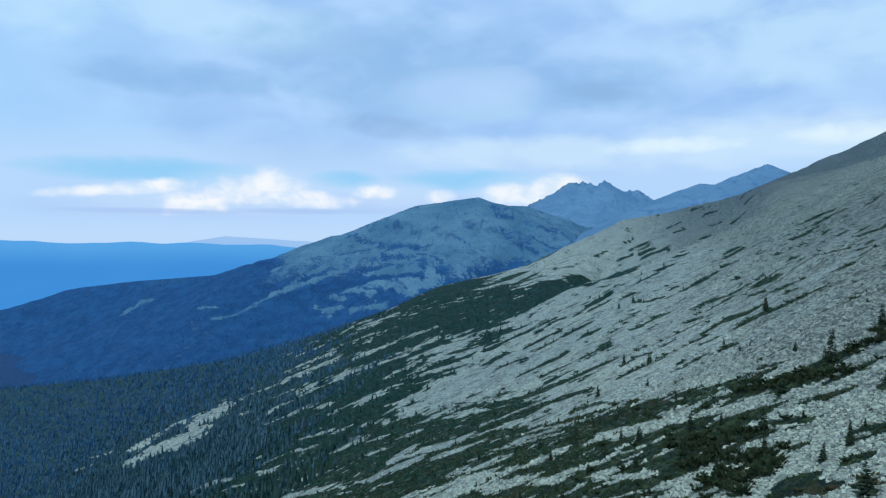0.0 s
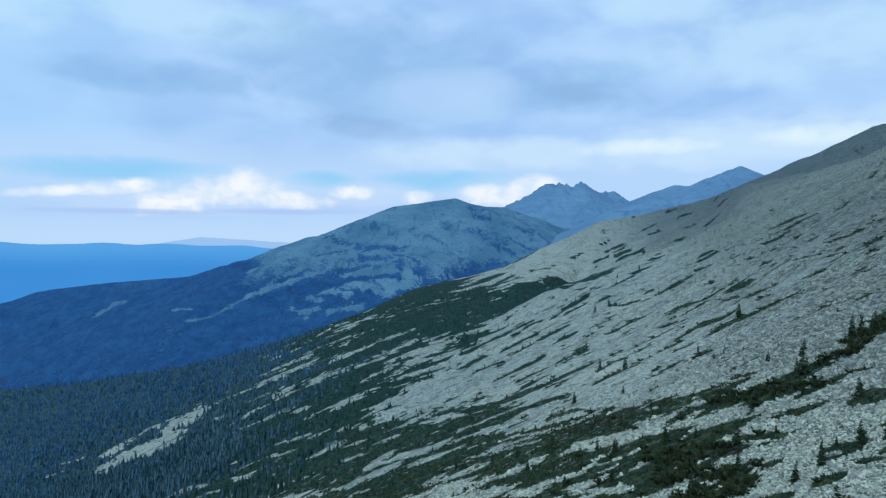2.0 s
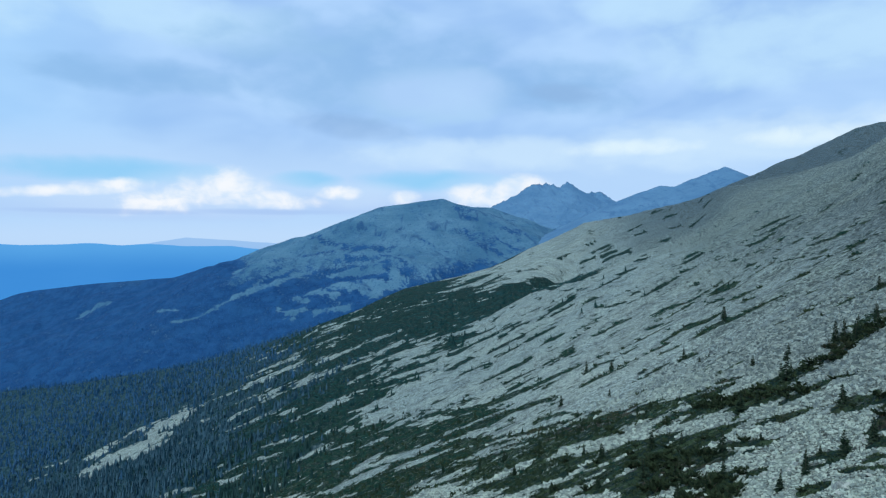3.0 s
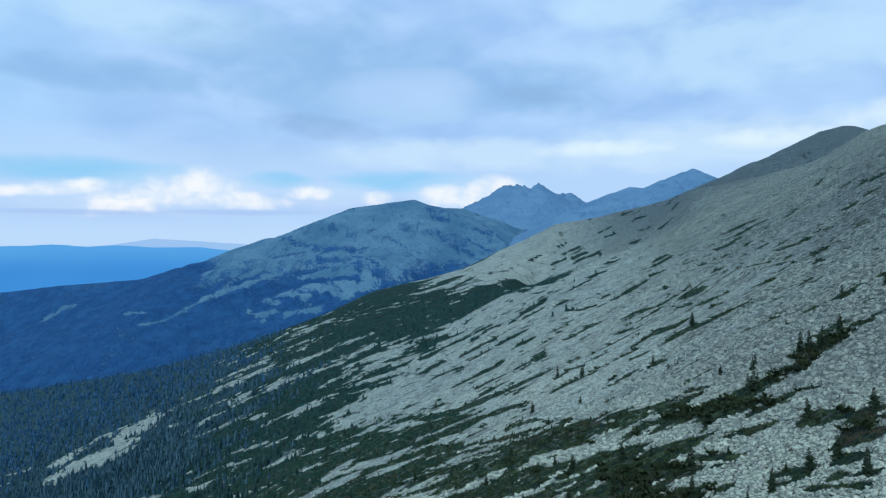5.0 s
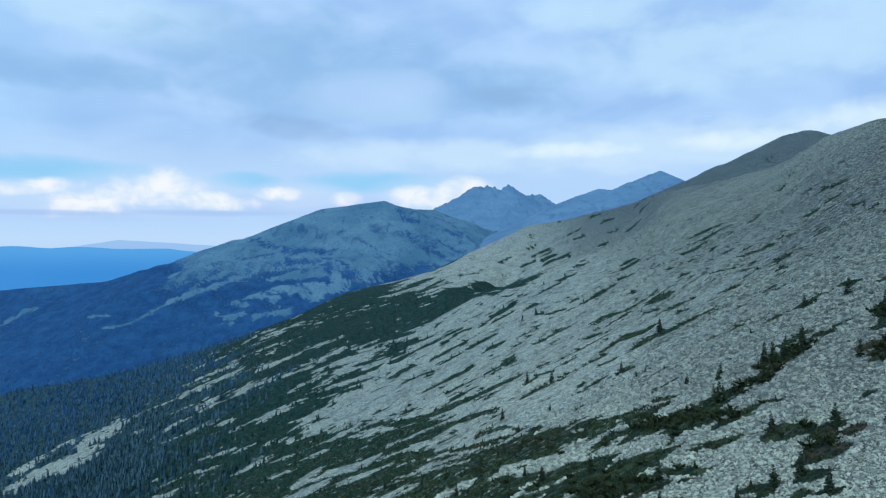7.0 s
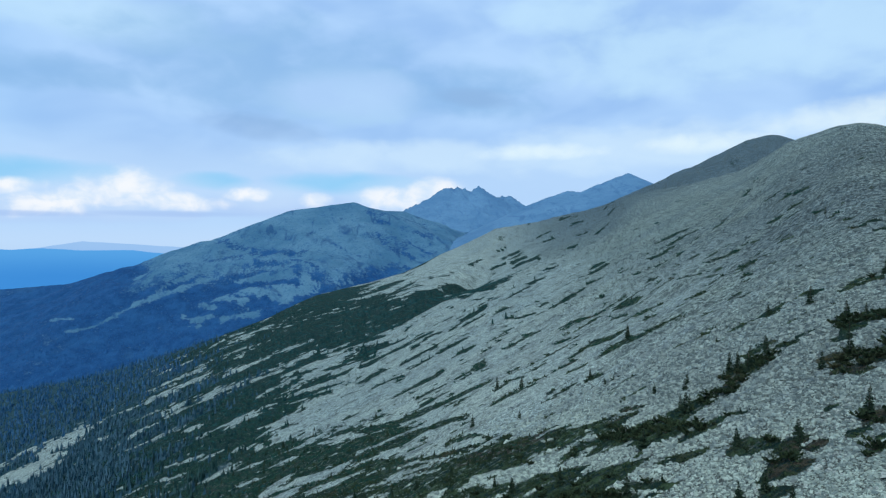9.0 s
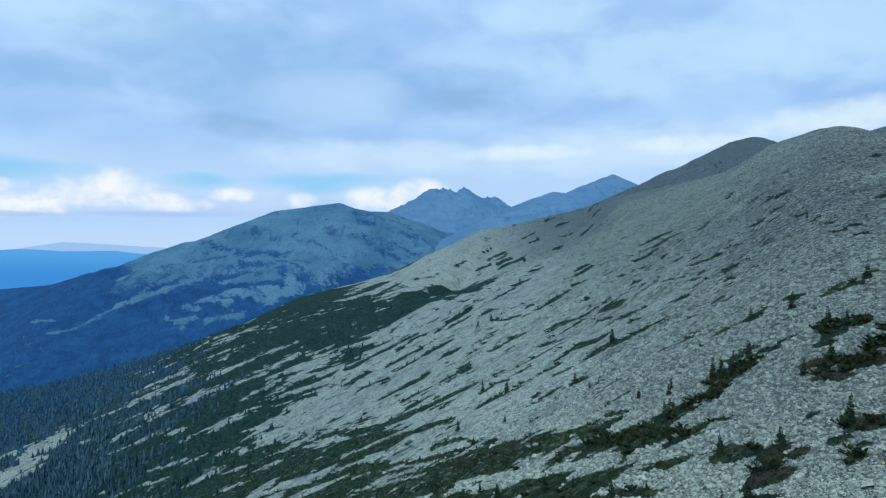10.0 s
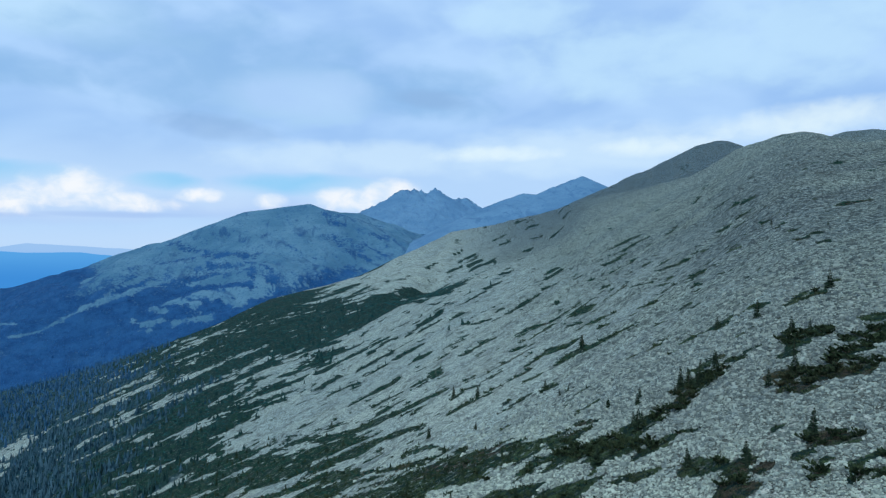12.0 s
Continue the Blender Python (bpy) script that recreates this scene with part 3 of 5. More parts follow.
def cover(x, y):
    x, y = np.asarray(x, float), np.asarray(y, float)
    ey, ex = np.array(HEATH_EDGE).T
    border, far = np.interp(y, ey, ex), smooth(y, 150, 700)
    down, over = 0.62 * x - 0.78 * y, 0.78 * x + 0.62 * y  # near stripes run down the slope towards the foot
    slant, level = 0.91 * x - 0.42 * y, 0.42 * x + 0.91 * y
    stripes = (1 - far) * fbm(down / 34, over / 5, 4, 21, 0.6) + far * fbm(slant / 34, level / 7, 4, 24, 0.6) + 0.6 * fbm(slant / 110, level / 24, 2, 22)
    low = smooth(np.clip((border - x) / (9 + 0.02 * y), -3, 0.7) + 1.8 * stripes, -0.2, 0.3)
    open_ground = smooth(stroke(x, y, TONGUES, 1.1) + 0.5 * fbm(x / 5, y / 4, 3, 36), 0.0, 0.3)
    low = low * (1 - open_ground)
    tufts = smooth(fbm(x / 13 * (1 - far) + x / 26 * far, y / 3.2 * (1 - far) + y / 6.4 * far, 2, 31) + 0.35 * fbm(x / 90, y / 60, 2, 32), 0.60, 0.72) * smooth(x, 280, 90)
    dots = smooth(fbm(x / 8, y / 3, 1, 33) + 0.2 * fbm(x / 60, y / 40, 2, 34), 0.74, 0.84) * smooth(x, 260, 100) * smooth(y, 60, 160)
    band = np.maximum(np.maximum(stroke(x, y, HEATH, 0.75) - 1.2 * open_ground, stroke(x, y, STREAKS, 0.7)), np.maximum(stroke(x, y, HOLLOW, 0.3), stroke(x, y, THICKET, 0.45)))
    rag = 0.8 * fbm(x / (3 + 0.012 * y), y / (1.4 + 0.005 * y), 3, 35)
    return smooth(np.maximum(np.maximum(low, 0.85 * np.maximum(tufts, dots)), smooth(band, -0.1, 0.5)) + rag - 0.15 * (1 - smooth(y, 95, 180)), 0.25, 0.75)


def woods(x, y):
    """0 open ground, 1 closed spruce forest on the lower slopes."""
    border = -62 - 45 * smooth(y, 300, 700) - 60 * smooth(y, 800, 1000)
    bare = smooth(stroke(x, y, TONGUES_FIELD + TONGUES_LOW + TONGUES_WOODED), 0.05, 0.5)
    open_up = 1 - smooth(border - x, 60, 330)
    return smooth(np.minimum((border - x) / 80, 1.0 + 2 * (1 - open_up)) + 1.6 * fbm(x / 50, y / 14, 3, 41), -0.2, 1.0) * (1 - bare)


# ---- materials ----
def material(name):
    m = bpy.data.materials.new(name)
    m.use_nodes = True
    m.node_tree.nodes.clear()
    tools = link_nodes(m.node_tree)
    a, p = tools[0], tools[1]
    bsdf = a("ShaderNodeBsdfPrincipled")
    p(a("ShaderNodeOutputMaterial").inputs[0], bsdf.outputs[0])
    bsdf.inputs["Roughness"].default_value = 0.9
    bsdf.inputs["Specular IOR Level"].default_value = 0.04
    pos = a("ShaderNodeNewGeometry").outputs["Position"]
    return m, bsdf, pos, tools


def bump(tools, bsdf, height, strength, distance):
    n = tools[0]("ShaderNodeBump")
    n.inputs["Strength"].default_value, n.inputs["Distance"].default_value = strength, distance
    tools[1](n.inputs["Height"], height)
    tools[1](bsdf.inputs["Normal"], n.outputs[0])


def attribute(tools, name):
    n = tools[0]("ShaderNodeAttribute")
    n.attribute_name = name
    return n.outputs["Fac"]


def ground_material():
    m, bsdf, pos, tools = material("scree_and_heath")
    add, put, math_, mix, ramp, noise_, stretch = tools
    veg, wood = attribute(tools, "cover"), attribute(tools, "woods")
    lie = stretch(pos, 1, 1, 1, 15)  # blocks lie with their long sides down the slope
    stones = add("ShaderNodeTexVoronoi")
    put(stones.inputs["Vector"], stretch(lie, 1.2, 0.7, 1))
    stones.inputs["Scale"].default_value = 1.3
    tone = add("ShaderNodeSeparateColor")
    put(tone.inputs[0], stones.outputs["Color"])
    patches = noise_(stretch(pos, 0.5, 1.5, 1), 0.022, 5.0, 0.6, 0.5)
    mottle = noise_(stretch(lie, 1.1, 0.7, 1), 0.17, 6.0, 0.7)
    grain = noise_(pos, 0.9, 5.0, 0.7)
    fine = add("ShaderNodeTexVoronoi")
    put(fine.inputs["Vector"], stretch(lie, 1.2, 0.7, 1))
    fine.inputs["Scale"].default_value = 4.0
    blotch = noise_(stretch(pos, 0.6, 1.4, 1), 0.06, 5.0, 0.7, 0.2)
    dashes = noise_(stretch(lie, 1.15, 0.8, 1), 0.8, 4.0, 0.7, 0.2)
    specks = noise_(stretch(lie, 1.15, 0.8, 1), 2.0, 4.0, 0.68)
    shaded_gaps = add("ShaderNodeTexVoronoi")
    shaded_gaps.feature = "DISTANCE_TO_EDGE"
    put(shaded_gaps.inputs["Vector"], stretch(lie, 1.25, 0.6, 1))
    shaded_gaps.inputs["Scale"].default_value = 1.9
    where = add("ShaderNodeSeparateXYZ")
    put(where.inputs[0], pos)
    rise = math_("SUBTRACT", where.outputs[0], math_("MULTIPLY", where.outputs[1], 0.25))
    upper = math_("MULTIPLY", ramp(math_("ADD", rise, math_("MULTIPLY", patches, 160.0)), 95, 172), 0.92)
    zones = noise_(stretch(pos, 0.6, 1.3, 1), 0.013, 4.0, 0.6, 0.6)
    rock = mix(ramp(patches, 0.34, 0.66), (0.46, 0.615, 0.605), (0.645, 0.80, 0.705))
    rock = mix(math_("MULTIPLY", ramp(blotch, 0.48, 0.60), 0.6), rock, (0.15, 0.205, 0.235))
    rock = mix(upper, rock, mix(ramp(patches, 0.44, 0.56), (0.084, 0.142, 0.167), (0.245, 0.346, 0.316)))
    rock = mix(math_("MULTIPLY", ramp(zones, 0.54, 0.64), math_("MULTIPLY", upper, 0.6)), rock, (0.060, 0.100, 0.132))
    rock = mix(math_("MULTIPLY", ramp(zones, 0.47, 0.37), math_("MULTIPLY", upper, 0.55)), rock, (0.33, 0.43, 0.345))
    # Distance haze put into the colour: rock turns bluer farther ahead.
    rock = mix(math_("MULTIPLY", attribute(tools, "hazed"), 0.45), rock, (0.29, 0.455, 0.475))
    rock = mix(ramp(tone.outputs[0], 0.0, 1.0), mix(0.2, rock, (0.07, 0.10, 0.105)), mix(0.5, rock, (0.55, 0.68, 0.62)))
    # The far crest is tinted blue with its distance.
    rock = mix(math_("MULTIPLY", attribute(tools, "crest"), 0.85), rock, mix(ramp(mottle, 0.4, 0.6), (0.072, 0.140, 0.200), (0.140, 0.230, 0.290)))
    # Shade in the gaps between blocks, painted into the rock colour.
    rock = mix(math_("MULTIPLY", ramp(mottle, 0.54, 0.63), 0.6), rock, (0.08, 0.105, 0.105))
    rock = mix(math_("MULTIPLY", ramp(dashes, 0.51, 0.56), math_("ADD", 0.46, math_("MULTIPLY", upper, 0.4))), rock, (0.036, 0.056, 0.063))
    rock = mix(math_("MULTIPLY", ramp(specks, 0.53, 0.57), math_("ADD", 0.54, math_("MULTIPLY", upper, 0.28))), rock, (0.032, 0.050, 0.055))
    rock = mix(math_("MULTIPLY", ramp(shaded_gaps.outputs["Distance"], 0.08, 0.025), 0.6), rock, (0.04, 0.052, 0.05))
    # Near ground is painted darker for the shaded voids under the scattered stones.
    rock = mix(math_("MULTIPLY", attribute(tools, "void_shade"), 0.8), rock, (0.055, 0.066, 0.06))
    heath = mix(ramp(noise_(stretch(pos, 0.6, 1.2, 1), 0.10, 5.0, 0.65), 0.40, 0.60), (0.020, 0.045, 0.028), (0.058, 0.100, 0.046))
    heath = mix(ramp(noise_(pos, 0.055, 4.0, 0.6), 0.56, 0.70), heath, (0.072, 0.070, 0.042))
    heath = mix(attribute(tools, "dry"), heath, mix(ramp(dashes, 0.4, 0.6), (0.036, 0.033, 0.024), (0.088, 0.076, 0.053)))
    # Far heath takes the same painted haze.
    heath = mix(math_("MULTIPLY", attribute(tools, "hazed"), 0.92), heath, mix(ramp(mottle, 0.42, 0.58), (0.006, 0.033, 0.034), (0.016, 0.058, 0.050)))
    heath = mix(math_("ADD", 0.2, math_("MULTIPLY", ramp(noise_(pos, 0.6, 4.0, 0.7), 0.44, 0.58), 0.75)), heath, (0.009, 0.029, 0.027))
    heath = mix(math_("MULTIPLY", ramp(noise_(stretch(pos, 0.6, 1.4, 1), 0.8, 5.0, 0.7), 0.55, 0.62), math_("SUBTRACT", 0.65, math_("MULTIPLY", attribute(tools, "hazed"), 0.4))), heath, rock)
    edge = math_("ADD", veg, math_("MULTIPLY", math_("SUBTRACT", noise_(stretch(pos, 0.5, 1.3, 1), 0.45, 6.0, 0.75), 0.5), 2.2))
    col = mix(ramp(edge, 0.38, 0.58), rock, heath)
    # Forest floor and valley carry painted haze, deepest blue far off.
    col = mix(ramp(wood, 0.25, 0.8), col, mix(ramp(mottle, 0.4, 0.6), (0.012, 0.048, 0.066), (0.040, 0.098, 0.122)))
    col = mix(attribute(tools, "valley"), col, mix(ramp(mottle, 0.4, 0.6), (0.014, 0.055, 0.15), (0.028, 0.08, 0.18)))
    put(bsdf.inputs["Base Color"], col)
    bump(tools, bsdf, math_("ADD", math_("ADD", stones.outputs["Distance"], fine.outputs["Distance"]), math_("SUBTRACT", grain, specks)), 0.9, 0.5)
    return m


def plain_material(name, dark, light, scale, rough=0.9, relief=0.0, accent=None):
    m, bsdf, pos, tools = material(name)
    add, put, math_, mix, ramp, noise_, stretch = tools
    n = noise_(pos, scale, 4.0, 0.6)
    isle = add("ShaderNodeNewGeometry").outputs["Random Per Island"]
    f = math_("ADD", math_("MULTIPLY", isle, 0.6), math_("MULTIPLY", n, 0.5))
    col = mix(ramp(f, 0.15, 0.9), dark, light)
    if accent:
        col = mix(ramp(noise_(pos, 0.055, 4.0, 0.6), 0.58, 0.72), col, accent)
    put(bsdf.inputs["Base Color"], col)
    bsdf.inputs["Roughness"].default_value = rough
    if relief:
        bump(tools, bsdf, n, 0.6, relief)
    return m


def hazed_mountain_material(name, rock_a, rock_b, forest_a, forest_b):
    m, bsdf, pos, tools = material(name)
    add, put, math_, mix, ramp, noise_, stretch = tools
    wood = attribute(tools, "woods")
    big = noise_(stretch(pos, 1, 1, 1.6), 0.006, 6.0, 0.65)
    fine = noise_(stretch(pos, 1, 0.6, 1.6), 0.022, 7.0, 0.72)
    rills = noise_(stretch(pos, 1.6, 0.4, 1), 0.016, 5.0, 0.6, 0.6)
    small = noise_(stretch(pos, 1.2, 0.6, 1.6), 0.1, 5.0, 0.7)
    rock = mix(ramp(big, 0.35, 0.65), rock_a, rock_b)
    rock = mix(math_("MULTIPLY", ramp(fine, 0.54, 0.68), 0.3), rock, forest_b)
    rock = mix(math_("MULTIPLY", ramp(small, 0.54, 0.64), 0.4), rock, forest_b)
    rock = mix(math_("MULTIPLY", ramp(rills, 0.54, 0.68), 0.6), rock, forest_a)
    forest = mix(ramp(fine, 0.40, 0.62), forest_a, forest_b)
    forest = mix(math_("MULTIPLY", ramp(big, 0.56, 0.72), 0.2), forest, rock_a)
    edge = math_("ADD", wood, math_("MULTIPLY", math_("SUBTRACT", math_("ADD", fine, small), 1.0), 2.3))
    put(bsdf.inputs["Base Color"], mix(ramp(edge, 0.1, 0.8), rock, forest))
    bump(tools, bsdf, math_("ADD", fine, big), 0.9, 14)
    return m


# Unlit emission: distance haze put in as a blue glow, graded by height.
def haze_glow_material(name, top, foot, z0, z1):
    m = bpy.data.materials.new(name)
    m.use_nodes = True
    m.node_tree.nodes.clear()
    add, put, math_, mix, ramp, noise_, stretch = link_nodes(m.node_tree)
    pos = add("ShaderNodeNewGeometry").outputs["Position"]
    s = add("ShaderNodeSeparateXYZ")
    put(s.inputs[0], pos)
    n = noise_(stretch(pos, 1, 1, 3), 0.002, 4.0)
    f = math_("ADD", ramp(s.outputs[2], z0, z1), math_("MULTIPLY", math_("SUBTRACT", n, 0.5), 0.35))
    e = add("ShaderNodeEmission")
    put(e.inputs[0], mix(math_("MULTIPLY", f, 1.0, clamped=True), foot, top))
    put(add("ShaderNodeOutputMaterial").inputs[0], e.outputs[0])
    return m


# ---- the ground sheet ----
def sheet_mesh(name, X, Y, Z, attrs, closed, keep=None):
    rows, cols = X.shape
    mesh = bpy.data.meshes.new(name)
    idx = np.arange(rows * cols).reshape(rows, cols)
    nxt = np.roll(idx, -1, 1) if closed else idx[:, 1:]
    here = idx if closed else idx[:, :-1]
    quads = np.stack([here[:-1], nxt[:-1], nxt[1:], here[1:]], -1).reshape(-1, 4)[:, ::-1]
    if keep is not None:
        k = keep.ravel()
        quads = quads[k[quads].any(1)]
    used, quads = np.unique(quads, return_inverse=True)
    quads = quads.reshape(-1, 4)
    co = np.stack([X.ravel(), Y.ravel(), Z.ravel()], 1)[used]
    mesh.vertices.add(len(co))
    mesh.vertices.foreach_set("co", co.astype(np.float32).ravel())
    mesh.loops.add(len(quads) * 4)
    mesh.loops.foreach_set("vertex_index", quads.astype(np.int32).ravel())
    mesh.polygons.add(len(quads))
    mesh.polygons.foreach_set("loop_start", np.arange(0, len(quads) * 4, 4, dtype=np.int32))
    mesh.polygons.foreach_set("use_smooth", np.ones(len(quads), dtype=bool))
    mesh.update(calc_edges=True)
    for key, values in attrs.items():
        layer = mesh.attributes.new(key, "FLOAT", "POINT")
        layer.data.foreach_set("value", values.ravel()[used].astype(np.float32))
    mesh.validate()
    return mesh


def make_ground():
    b = np.concatenate([np.arange(-42, 56, 0.16), np.arange(56, 318, 3.0)])
    rad = [0.02, 0.8, 3.0]
    while rad[-1] < 4950:
        r = rad[-1]
        rad.append(r * (1.12 if r < 30 else 1.011 if r < 200 else 1.007 if r < 1350 else 1.03))
    R, B = np.meshgrid(rad, np.radians(b), indexing="ij")
    X, Y = R * np.sin(B), R * np.cos(B)
    Z = land(X, Y)
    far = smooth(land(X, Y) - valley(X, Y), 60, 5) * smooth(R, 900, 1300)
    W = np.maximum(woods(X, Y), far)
    mesh = sheet_mesh("ground", X, Y, Z, {"cover": cover(X, Y), "woods": W, "valley": far, "void_shade": smooth(R, 140, 85), "crest": smooth(R, 540, 980) * smooth(X, 140, 440), "hazed": smooth(Y, 130, 460), "dry": smooth(stroke(X, Y, DRY, 1.2), -0.1, 0.6)}, True)
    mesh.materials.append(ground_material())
    return tagged(new("ground", mesh), "grey scree mountainside with stripes of green heath and dwarf pine", "ground", kind="structure")


ground = make_ground()


# ---- mountains beyond the side valley ----
WOODED = {}  # wooded places on each mountain


def mountain(name, lines, slope, b0, b1, r0, r1, treeline, mat, label, rough=1.0, step=0.15, grow=1.006, sharp=12, bare=(), dark=(), teeth=0.0, crag=()):
    b = np.radians(np.arange(b0, b1, step))
    rad = r0 * grow ** np.arange(int(math.log(r1 / r0) / math.log(grow)))
    R, B = np.meshgrid(rad, b, indexing="ij")
    X, Y = R * np.sin(B), R * np.cos(B)
    Z, away = massif(X, Y, lines, slope, rough, sharp, teeth)
    if crag:
        Z = np.maximum(Z, ridge(X, Y, crag, 1.7, 0.5) + 5 * fbm(X / 12, Y / 12, 2, 68) * (1 - away))
    low = valley(X, Y)
    limit = np.interp(X, *treeline)
    W = smooth(limit - Z + 30 * fbm(X / 260, Y / 260, 4, 63) + 40 * fbm(X / 60, Y / 160, 3, 64), -45, 45)
    # Dark strokes use the forest colour; in the bowl they stand for shade.
    for line, ragged, depth in dark:
        W = np.maximum(W, smooth(stroke(X, Y, line, ragged, 5.0), -0.2, 0.7) * depth)
    for line, ragged in bare:
        W = W * (1 - 0.95 * smooth(stroke(X, Y, line, ragged, 5.0) + ragged * fbm(X / 22, Y / 40, 3, 65), -0.1, 0.45))
    mesh = sheet_mesh(name, X, Y, np.maximum(Z, low - 30), {"woods": W}, False, Z > low - 10)
    mesh.materials.append(mat)
    ok = (W > 0.55) & (Z > low + 4) & (np.abs(np.roll(Z, 1, 0) - Z) < 25)
    WOODED[name] = np.stack([X[ok], Y[ok], Z[ok]], 1)
    return tagged(new(name, mesh), label, "mountain")


HILL_CREST = [(-3505, 3699, -485), (-2645, 3599, -398), (-2159, 3499, -312), (-1911, 3450, -231), (-1696, 3400, -195), (-1412, 3300, -162), (-1017, 3200, -129), (-852, 3150, -79), (-692, 3100, -46), (-561, 3050, -1), (-458, 3000, 44), (-340, 3000, 63), (-222, 3000, 111), (-104, 3001, 172), (38, 3001, 194), (144, 3001, 206), (195, 3021, 189), (288, 3151, 182), (379, 3301, 188), (540, 3500, 145)]
HILL_SPUR = [(-340, 3000, 63), (-317, 2800, -40), (-437, 2600, -110), (-547, 2450, -167), (-694, 2299, -228)]
HILL_SHOULDER = [(144, 3001, 206), (14, 2800, 38), (-130, 2600, -51), (-219, 2450, -93), (-332, 2300, -187)]
# strokes on the plan of the hill: pale stone lines, mottled stone, dark gullies and belts of wood, and painted shade in
# the bowl
HILL_PALE = [(-711, 2205, -578, 2273, 10), (-578, 2273, -507, 2313, 10), (-507, 2313, -429, 2330, 14), (-429, 2330, -361, 2435, 20), (-507, 2313, -442, 2403, 6), (-442, 2403, -374, 2523, 15), (-374, 2523, -290, 2590, 15), (-361, 2435, -278, 2483, 16), (-589, 2525, -556, 2707, 21), (-513, 2498, -441, 2709, 36), (-438, 2693, -359, 2685, 93), (-302, 2699, -249, 2660, 22), (-1318, 2971, -1226, 2919, 30), (-1226, 2919, -1192, 2948, 20), (-807, 2365, -714, 2277, 6)]
HILL_MOTTLED = [(-271, 2421, -182, 2411, 14), (-182, 2411, -90, 2355, 21), (-89, 2338, -18, 2244, 15), (-223, 2286, -135, 2226, 40), (-137, 2272, -34, 2220, 31), (-304, 2274, -214, 2199, 30), (-352, 2262, -294, 2196, 12), (-392, 2216, -332, 2134, 25), (-321, 2164, -236, 2102, 16), (-237, 2119, -175, 2118, 29), (-359, 2116, -327, 2105, 12), (-132, 2177, -83, 2169, 24), (-9, 2210, 8, 2263, 4), (51, 2247, 104, 2280, 5)]
HILL_GULLIES = [(-376, 2808, -241, 2682, 20), (-369, 2616, -217, 2621, 56), (-217, 2621, -58, 2533, 48), (-208, 2512, -94, 2466, 29), (-95, 2494, -1, 2326, 9), (-310, 2447, -204, 2466, 13), (220, 2715, 258, 2566, 10), (258, 2566, 334, 2525, 22), (330, 2654, 399, 2553, 11), (361, 2730, 413, 2709, 18), (222, 2400, 303, 2436, 32), (88, 2304, 141, 2291, 16), (49, 2616, 78, 2565, 4), (117, 2546, 143, 2484, 7), (217, 2817, 271, 2798, 22), (-92, 2422, -54, 2342, 8), (-32, 2741, 21, 2788, 4), (-102, 2688, -22, 2761, 7), (17, 2257, 85, 2222, 29)]
HILL_BOWL_SHADE = [(199, 2878, 462, 3113, 47), (207, 2694, 302, 2594, 74), (447, 3093, 411, 2627, 18)]
PEAK_CREST = [(277, 4001, 130), (402, 4001, 194), (482, 4001, 238), (514, 4001, 255), (562, 4001, 274), (587, 4001, 293), (620, 4001, 300), (633, 4001, 316), (665, 4001, 339), (707, 4001, 362), (743, 4001, 363), (759, 4001, 356), (779, 4001, 369), (798, 4001, 363), (808, 4001, 354), (821, 4001, 364), (841, 4001, 345), (861, 4001, 348), (881, 4001, 361), (900, 4001, 378), (927, 4001, 359), (953, 4001, 343), (980, 4001, 321), (1006, 4001, 311), (1040, 4001, 321), (1060, 4001, 315), (1080, 4001, 325), (1120, 4001, 303), (1178, 4001, 261), (1256, 4001, 242), (1462, 4001, 201)]
CONE_CREST = [(747, 3000, 137), (829, 2800, 186), (884, 2700, 213), (951, 2651, 237), (984, 2601, 228), (1056, 2601, 259), (1138, 2601, 290), (1175, 2601, 303), (1261, 2601, 268), (1425, 2600, 193)]
FAR_RANGE = [(-4447, 4401, 12), (-3408, 4401, 22), (-2715, 4401, 34), (-2507, 4401, 31), (-2299, 4401, 15), (-1918, 4400, 26), (-1710, 4400, 13), (-1537, 4400, 20), (-1329, 4400, 7), (-1052, 4400, 11), (-844, 4400, -12), (-498, 4400, -115)]
NEAR_RANGE = [(-3215, 4150, -353), (-2562, 4150, -297), (-2398, 4150, -278), (-2235, 4150, -248), (-2137, 4150, -219), (-2006, 4150, -209), (-1908, 4150, -212), (-1778, 4150, -206), (-1516, 4150, -206), (-1100, 4150, -260)]
FAINT_RANGE = [(-1975, 4700, -16), (-1642, 4700, 29), (-1420, 4700, 63), (-1161, 4700, 49), (-828, 4700, 31), (-310, 4700, -30)]

# Blue of the air in between is put into these stone and forest colours.
hill_mat = hazed_mountain_material("haze_blue_hill", (0.051, 0.150, 0.250), (0.088, 0.210, 0.312), (0.010, 0.058, 0.168), (0.018, 0.088, 0.222))
peak_mat = hazed_mountain_material("haze_blue_peaks", (0.078, 0.195, 0.342), (0.106, 0.242, 0.395), (0.052, 0.140, 0.28), (0.062, 0.165, 0.31))


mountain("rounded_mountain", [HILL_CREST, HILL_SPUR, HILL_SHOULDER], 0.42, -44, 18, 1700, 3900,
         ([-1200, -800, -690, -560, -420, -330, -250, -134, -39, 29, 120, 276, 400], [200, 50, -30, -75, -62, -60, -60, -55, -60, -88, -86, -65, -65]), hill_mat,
         "rounded mountain with bare scree top and forested foot, blue-grey with haze",
         bare=((HILL_PALE, 0.25), (HILL_MOTTLED, 1.0)), dark=((HILL_GULLIES, 0.7, 0.65), (HILL_BOWL_SHADE, 0.5, 0.42)))
